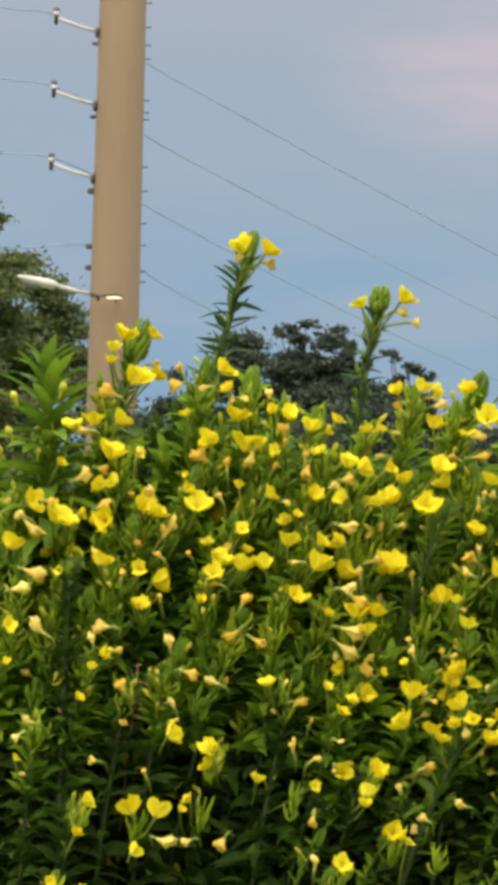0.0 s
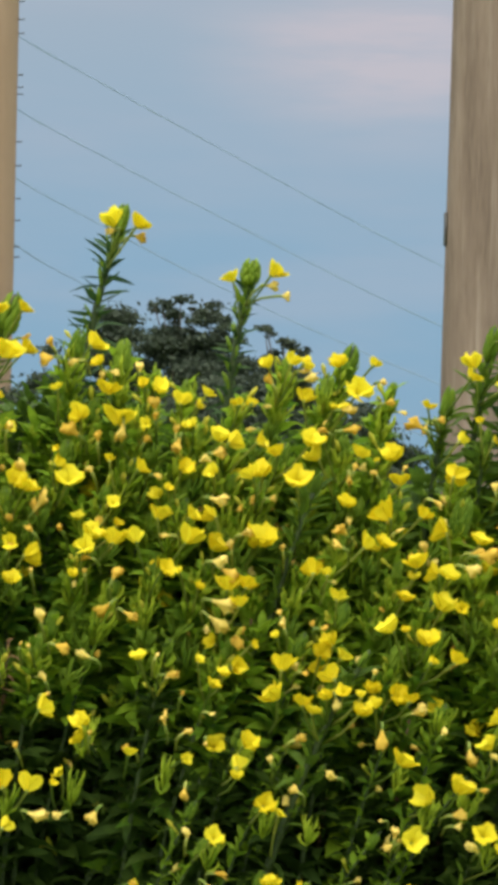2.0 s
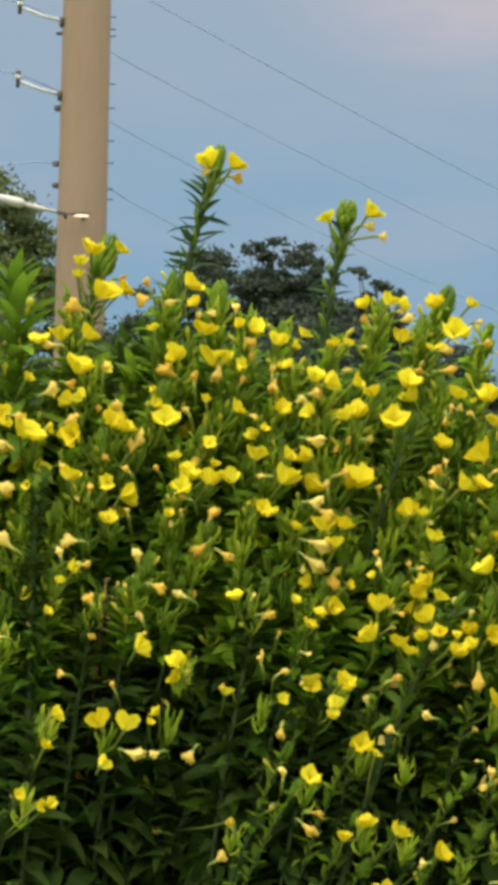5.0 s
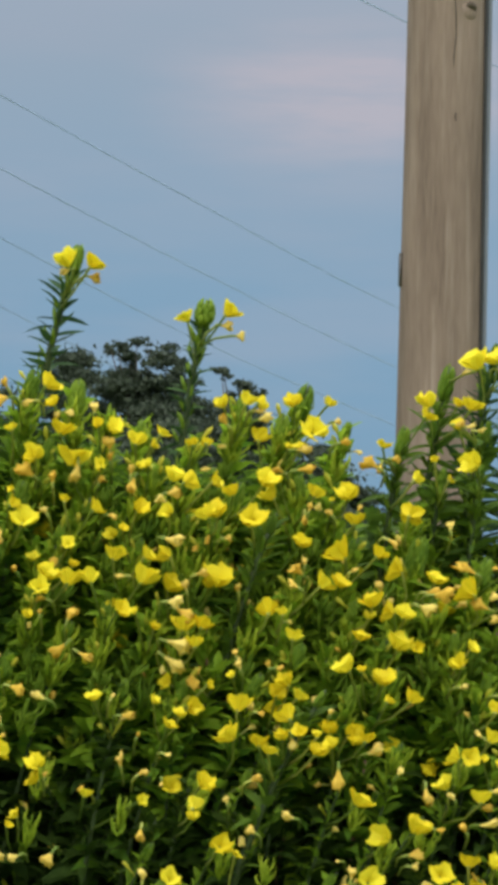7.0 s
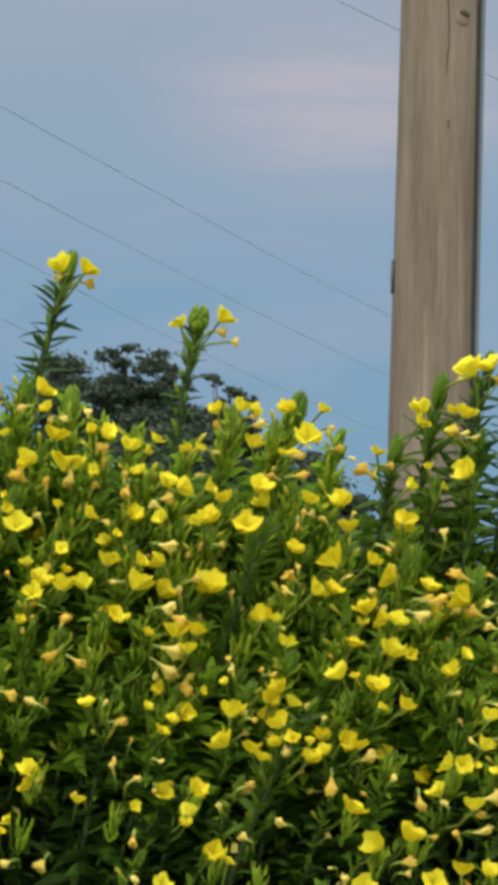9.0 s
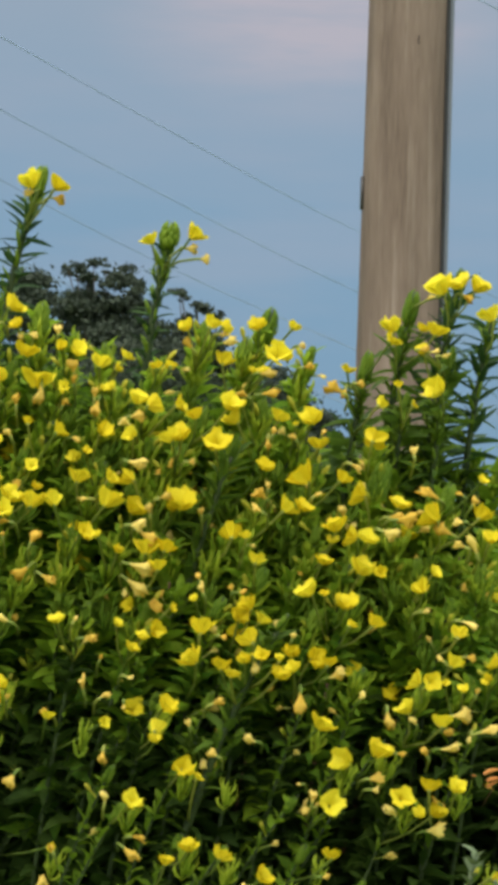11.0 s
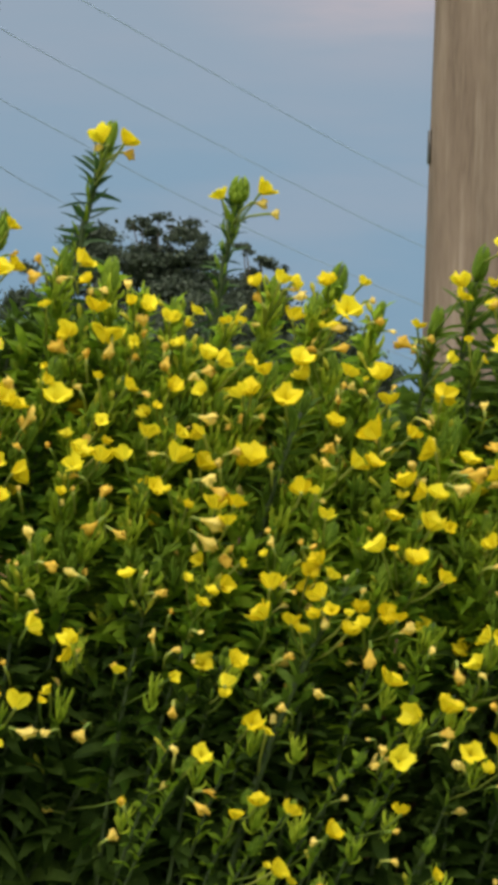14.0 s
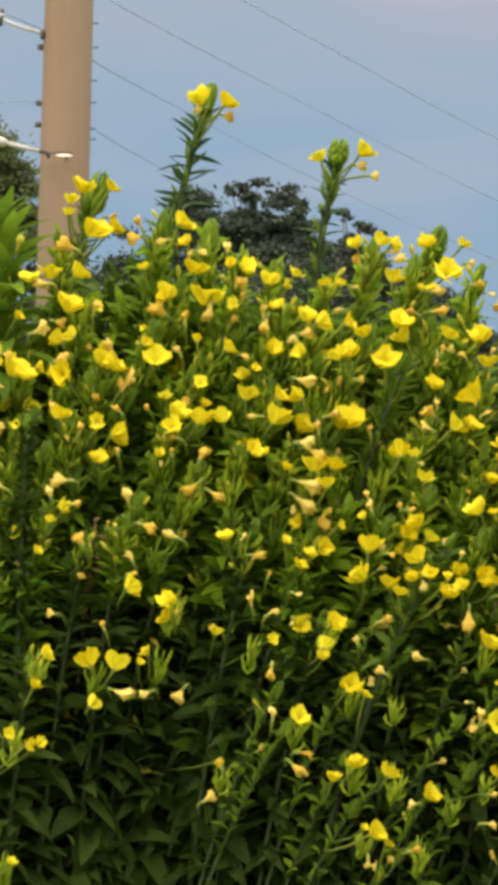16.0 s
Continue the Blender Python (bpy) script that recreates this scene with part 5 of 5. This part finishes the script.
primrose(0.594, 4.359, 1.016, 0.74, 0.032, [(0.002, -0.008, 0.017)], [], leaf=0.055, gap=0.0085, tall=0.22, rise0=1.05, rise1=0.4, pale=0.25, thick=0.75, old_shaded=True)
primrose(0.254, 4.358, 1.006, 0.65, 0.032, [(-0.084, -0.084, 0.017)], [(-0.040, -0.093, 0.021, 20)], leaf=0.055, gap=0.0085, tall=0.22, rise0=1.05, rise1=0.4, pale=0.35, thick=0.75)
primrose(0.129, 4.357, 0.981, 0.62, 0.039, [(0.003, -0.036, 0.012), (0.020, -0.040, 0.029)], [(0.011, -0.093, 0.014, 270)], extra=0, leaf=0.055, gap=0.0085, tall=0.22, rise0=1.05, rise1=0.4, pale=0.35, thick=0.75)
primrose(-0.449, 4.354, 0.921, 0.30, 0.032, [(0.033, -0.046, 0.016)], [], extra=0, pale=0.12, leaf=0.125, gap=0.009, rise1=-0.45, old_shaded=True)
primrose(0.232, 4.354, 0.920, 0.94, 0.032, [], [], leaf=0.055, gap=0.0085, tall=0.22, rise0=1.05, rise1=0.4, pale=0.35, thick=0.75)
primrose(0.312, 4.557, 1.856, 0.30, 0.034, [], [(-0.014, -0.042, 0.021, 10), (-0.082, -0.055, 0.028, 5), (0.026, -0.076, 0.033, 150)], pale=1.0)
primrose(0.395, 4.374, 1.325, 0.30, 0.034, [], [(-0.014, -0.039, 0.016, 60), (0.029, -0.077, 0.027, 270)], pale=0.8)
primrose(-0.003, 4.366, 1.161, 0.50, 0.034, [], [(-0.012, -0.042, 0.019, 80)], leaf=0.055, gap=0.0085, tall=0.22, rise0=1.05, rise1=0.4, pale=0.35, thick=0.75)
primrose(0.404, 4.357, 0.987, 0.50, 0.034, [(-0.005, -0.051, 0.017)], [], leaf=0.055, gap=0.0085, tall=0.22, rise0=1.05, rise1=0.4, pale=0.25, thick=0.75, old_shaded=True)

# the thick of the stand behind the front stems
PROFILE = ((-1.3, 1.76), (-0.58, 1.81), (-0.43, 1.86), (-0.28, 1.92), (-0.19, 1.91), (-0.09, 1.88), (0.03, 1.85), (0.14, 1.86), (0.26, 1.85), (0.30, 1.82), (0.35, 1.72), (0.41, 1.80), (0.47, 1.82), (0.56, 1.78), (0.585, 1.67), (0.68, 1.66), (1.2, 1.6))


def stand_top(x):
    return float(np.interp(x, [p[0] for p in PROFILE], [p[1] for p in PROFILE]))


def back_primrose(x, y, z, lean, r, leaf=0.1, blooms=2):
    """A leafy stem in the thick of the stand; its leaves are one mesh."""
    st = Stalk(x, y, z, lean)
    plant = thing("evening_primrose", (st.at(z).x, st.at(z).y, 0), "leafy green evening primrose stem with buds", "flowering plant", "evening primroses in the stand")
    base = Matrix.Translation(-Vector(plant.location))
    ds = [z * (i / 9) ** 1.3 for i in range(10)]
    part("stem", tube("stem", [base @ st.at(d) for d in ds], [0.0016 + 0.0048 * (d / z) ** 0.5 for d in ds], STEM_RED if r.random() < 0.25 else STEM, 6), plant)
    # low stems get darker buds and leaves, imitating the shade down there
    part("bud_brush", r.choice(BRUSHES if z > 1.45 else GREEN_BRUSHES), plant, "", base @ aim(st.at(0.04), UP + Vector((lean * 0.5, -0.2, 0)), r.uniform(0, 6), r.uniform(0.04, 0.06)), "stuff")
    run = leaf_run(st, 0.015, z - 0.05, 0.0042, leaf, r, 0.95, -0.25, 0.45)
    young, mid, old_shaded = [[base @ m for d, m in run if lo <= d < hi] for lo, hi in ((0, 0.19), (0.19, 0.45), (0.45, 9))]
    part("young_leaves", raw("young_leaves", *many_leaves(young, LIGHT_SHAPES), LEAF_PALE if z > 1.42 else LEAF if z > 1.25 else LEAF_OLD_SHADED), plant, "green young leaves", kind="stuff")
    part("middle_leaves", raw("middle_leaves", *many_leaves(mid, LIGHT_SHAPES), LEAF if z > 1.42 else LEAF_OLD_SHADED), plant, kind="stuff")
    part("leaves", raw("leaves", *many_leaves(old_shaded, LIGHT_SHAPES), LEAF_OLD_SHADED), plant, kind="stuff")
    for k in range(r.randint(0, blooms)):
        d = r.uniform(0.0, 0.16)
        out = Vector((r.uniform(-1, 1), r.uniform(-1, -0.2), r.uniform(0.3, 1))).normalized()
        w = r.uniform(0.018, 0.032)
        fade = r.random() < 0.5
        root = st.at(d + 0.02)
        foot = root + out * 0.035 + Vector((0, -0.02, 0))
        fl = part("wilted_flower" if fade else "flower", r.choice(WILTED if fade else FLOWERS), plant, "wilted peach-orange flower" if fade else "", base @ aim(foot, out, r.uniform(0, 6), w))
        inv = fl.matrix_basis.inverted() @ base
        part("flower_tube", tube("flower_tube", [inv @ p for p in (root, root.lerp(foot, 0.5), foot)], [0.002 / w, 0.0016 / w, 0.0018 / w], TUBE, 6), fl)


br = random.Random(21)
for row, (y0, drop) in enumerate(((4.43, 0.62), (4.44, 0.50), (4.46, 0.40), (4.49, 0.31), (4.53, 0.23), (4.57, 0.15), (4.62, 0.09))):
    count = 26 if row > 1 else 15
    for k in range(count):
        x = -0.75 + k * 1.6 / count + br.uniform(-0.035, 0.035)
        if row < 4 and -0.36 < x < -0.05 or row < 2 and x > 0.43 or row < 4 and x < -0.05 and k % 4 == 0:
            continue
        back_primrose(x, y0 + br.uniform(-0.05, 0.05), stand_top(x) - drop - abs(br.gauss(0, 0.03)) - 0.01, br.uniform(-0.1, 0.5), br, blooms=2 if row > 3 else 1)

for x, y, z in ((0.575, 4.64, 1.66), (0.610, 4.66, 1.69), (0.645, 4.63, 1.66), (0.685, 4.66, 1.64)):
    back_primrose(x, y, z, 0.2, br, blooms=0)

# the rest of the stand, behind and to both sides, stem upon stem
thicket = thing("primrose_thicket", (0, 4.9, 0), "dense green thicket of evening primrose stems behind the flowers", "shrubbery", kind="stuff")
shift = Matrix.Translation((0, -4.9, 0))
stems, young, old_shaded = [], [], []
spots = [(-0.8 + k * 0.055 + br.uniform(-0.03, 0.03), y0 + br.uniform(-0.04, 0.04), drop) for y0, drop in ((4.69, 0.09), (4.77, 0.085), (4.88, 0.08), (5.0, 0.075), (5.13, 0.07)) for k in range(30)]
spots += [(side * br.uniform(0.8, 1.25), br.uniform(4.4, 5.1), br.uniform(0.0, 0.3)) for side in (-1, 1) for k in range(14)]
for x, y, drop in spots:
    z = stand_top(x) - drop + 0.01 - abs(br.gauss(0, 0.045))
    st = Stalk(x, y, z, br.uniform(-0.1, 0.4))
    stems.append(tube_data([shift @ st.at(z * i / 6) for i in range(7)], [0.002 + 0.0007 * i for i in range(7)], 5))
    run = leaf_run(st, 0.0, min(z - 0.1, 0.9), 0.0052, 0.1, br, 0.95, -0.25, 0.5)
    young += [shift @ m for d, m in run if d < 0.2]
    old_shaded += [shift @ m for d, m in run if d >= 0.2]
part("stems", joined("stems", stems, STEM), thicket, kind="stuff")
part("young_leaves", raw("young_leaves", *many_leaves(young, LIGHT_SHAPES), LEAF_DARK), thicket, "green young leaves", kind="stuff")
part("leaves", raw("leaves", *many_leaves(old_shaded, LIGHT_SHAPES), LEAF_OLD_SHADED), thicket, kind="stuff")

# leafy stem that has hardly come into bloom


def leafy_stem(x, y, z, lean):
    """A stout stem with a regular spiral of long broad leaves, upright at the tip and spreading lower down."""
    r = random.Random(52)
    st = Stalk(x, y, z, lean, back=0.05)
    plant = thing("evening_primrose", (st.at(z).x, st.at(z).y, 0), "broad-leaved evening primrose stem not yet in bloom", "flowering plant", "evening primroses in the stand")
    base = Matrix.Translation(-Vector(plant.location))
    ds = [z * (i / 12) ** 1.3 for i in range(13)]
    part("stem", tube("stem", [base @ st.at(d) for d in ds], [0.003 + 0.004 * (d / z) ** 0.4 for d in ds], BUD, 8), plant, "stout pale green stem")
    broad = [raw("leaf", *leaf_shape(w, c, 0.3, 0.1, 8), LEAF_BROAD) for w, c in ((0.25, 0.45), (0.28, 0.7), (0.26, 0.95))]
    d, a = 0.0, 0.4
    while d < 0.36:
        k = min(1.0, d / 0.16)
        part("leaf", r.choice(broad), plant, "", base @ leaf_pose(st.at(d), a, max(0.2, 1.25 - 0.75 * k - 0.35 * min(1.0, d / 0.35)) + r.uniform(-0.12, 0.12), (0.06 + 0.075 * k ** 0.6) * r.uniform(0.9, 1.1), r.uniform(-0.25, 0.25)))
        a, d = a + 2.4 + r.uniform(-0.12, 0.12), d + 0.0036 + 0.0028 * k
    for dx, dz, w in ((0.030, -0.050, 0.022), (-0.045, -0.065, 0.020), (-0.05, -0.125, 0.022), (-0.005, -0.155, 0.016), (-0.065, -0.155, 0.022)):
        part("flower_bud", FLOWER_BUD, plant, "pointed yellow flower bud", base @ aim(Vector((x + dx * 0.9, y - 0.05, z + dz - w * 0.5)), (dx * 9, -0.4, 1.0), 0, w * 1.5) @ Matrix.Diagonal((2.2, 2.2, 1, 1)))


leafy_stem(-0.493, 4.53, 1.905, -0.05)

# dry and small things among the stems


def dry_stalk(x, y, z, lean):
    """A reddish dead stalk with curled leaves."""
    r = random.Random(31)
    st = Stalk(x, y, z, lean)
    ob = thing("dead_stalk", (st.at(z).x, st.at(z).y, 0), "dead reddish-brown stalk with curled dry leaves", "dead plant")
    base = Matrix.Translation(-Vector(ob.location))
    ds = [z * i / 12 for i in range(13)]
    part("stem", tube("stem", [base @ st.at(d) for d in ds], [0.0012 + 0.002 * i / 12 for i in range(13)], STEM_RED, 7), ob)
    for d, m in leaf_run(st, 0.0, 0.16, 0.008, 0.038, r, 0.9, -0.3, 0.7):
        part("dry_leaf", r.choice(LEAVES_DRY), ob, "", base @ m)


dry_stalk(-0.318, 4.47, 1.407, 0.12)


def dry_leaf_curl(x, y, z):
    """A curled orange leaf caught on a stem, split into strips."""
    ob = thing("dry_leaf", (x, y, z), "curled dry orange leaf caught among the stems", "leaf")
    for k, (dx, dz, l, a) in enumerate(((0.0, 0.010, 0.030, 0.5), (0.004, 0.0, 0.028, 0.35), (0.002, -0.011, 0.022, 0.75), (-0.030, 0.008, 0.009, 0.1))):
        part("leaf_strip", raw("leaf_strip", *leaf_shape(0.26, 0.8, 0.8), DRY_ORANGE), ob, "", leaf_pose((dx - l / 2, 0.0, dz), 0.1, a, l, -1.2))
    part("leaf_stalk", tube("leaf_stalk", [(0.0, 0.004, -0.012), (0.004, 0.05, -0.02), (0.0, 0.12, -0.05)], [0.0012, 0.0012, 0.001], STEM_RED, 5), ob)


dry_leaf_curl(0.592, 4.255, 1.157)


def grey_weed(x, y, z, seed):
    """A low weed with small grey-green oval leaves in front of the stand."""
    r = random.Random(seed)
    st = Stalk(x, y, z, 0.15)
    ob = thing("grey_green_weed", (st.at(z).x, st.at(z).y, 0), "small grey-green weed with oval leaves", "weed", "weeds beside the stand")
    base = Matrix.Translation(-Vector(ob.location))
    ds = [z * i / 8 for i in range(9)]
    part("stem", tube("stem", [base @ st.at(d) for d in ds], [0.001 + 0.0015 * i / 8 for i in range(9)], STEM, 6), ob)
    oval = [raw("leaf", *leaf_shape(0.42, 0.4, 0.2), GREY_LEAF), raw("leaf", *leaf_shape(0.36, 0.2, 0.3), GREY_LEAF)]
    for d, m in leaf_run(st, 0.0, 0.3, 0.008, 0.036, r, 0.9, 0.1, 0.7):
        part("leaf", r.choice(oval), ob, "", base @ m)


for k in range(6):
    grey_weed(0.562 + 0.028 * (k % 3) + 0.01 * k, 4.206 - 0.02 * k, 1.049 - 0.03 * (k % 4), 40 + k)

primrose(-0.426, 4.36, 1.575, 0.04, 0.03, [], [], leaf=0.055, gap=0.0036, tall=0.3, small=0.75, thick=1.6, rise0=1.0, rise1=0.55, old_shaded=True, pods=False, extra=0, label="dark leafy evening primrose stem past flowering")
primrose(0.187, 4.429, 1.694, 0.40, 0.03, [], [], leaf=0.07, gap=0.0052, tall=0.3, small=0.7, thick=1.8, rise0=0.8, rise1=0.2, spiky=True, extra=0, label="dark leafy evening primrose stem past flowering")
primrose(0.267, 4.326, 1.409, 0.60, 0.03, [], [], leaf=0.07, gap=0.0052, tall=0.3, small=0.7, thick=1.8, rise0=0.8, rise1=0.2, spiky=True, extra=0, label="dark leafy evening primrose stem past flowering")
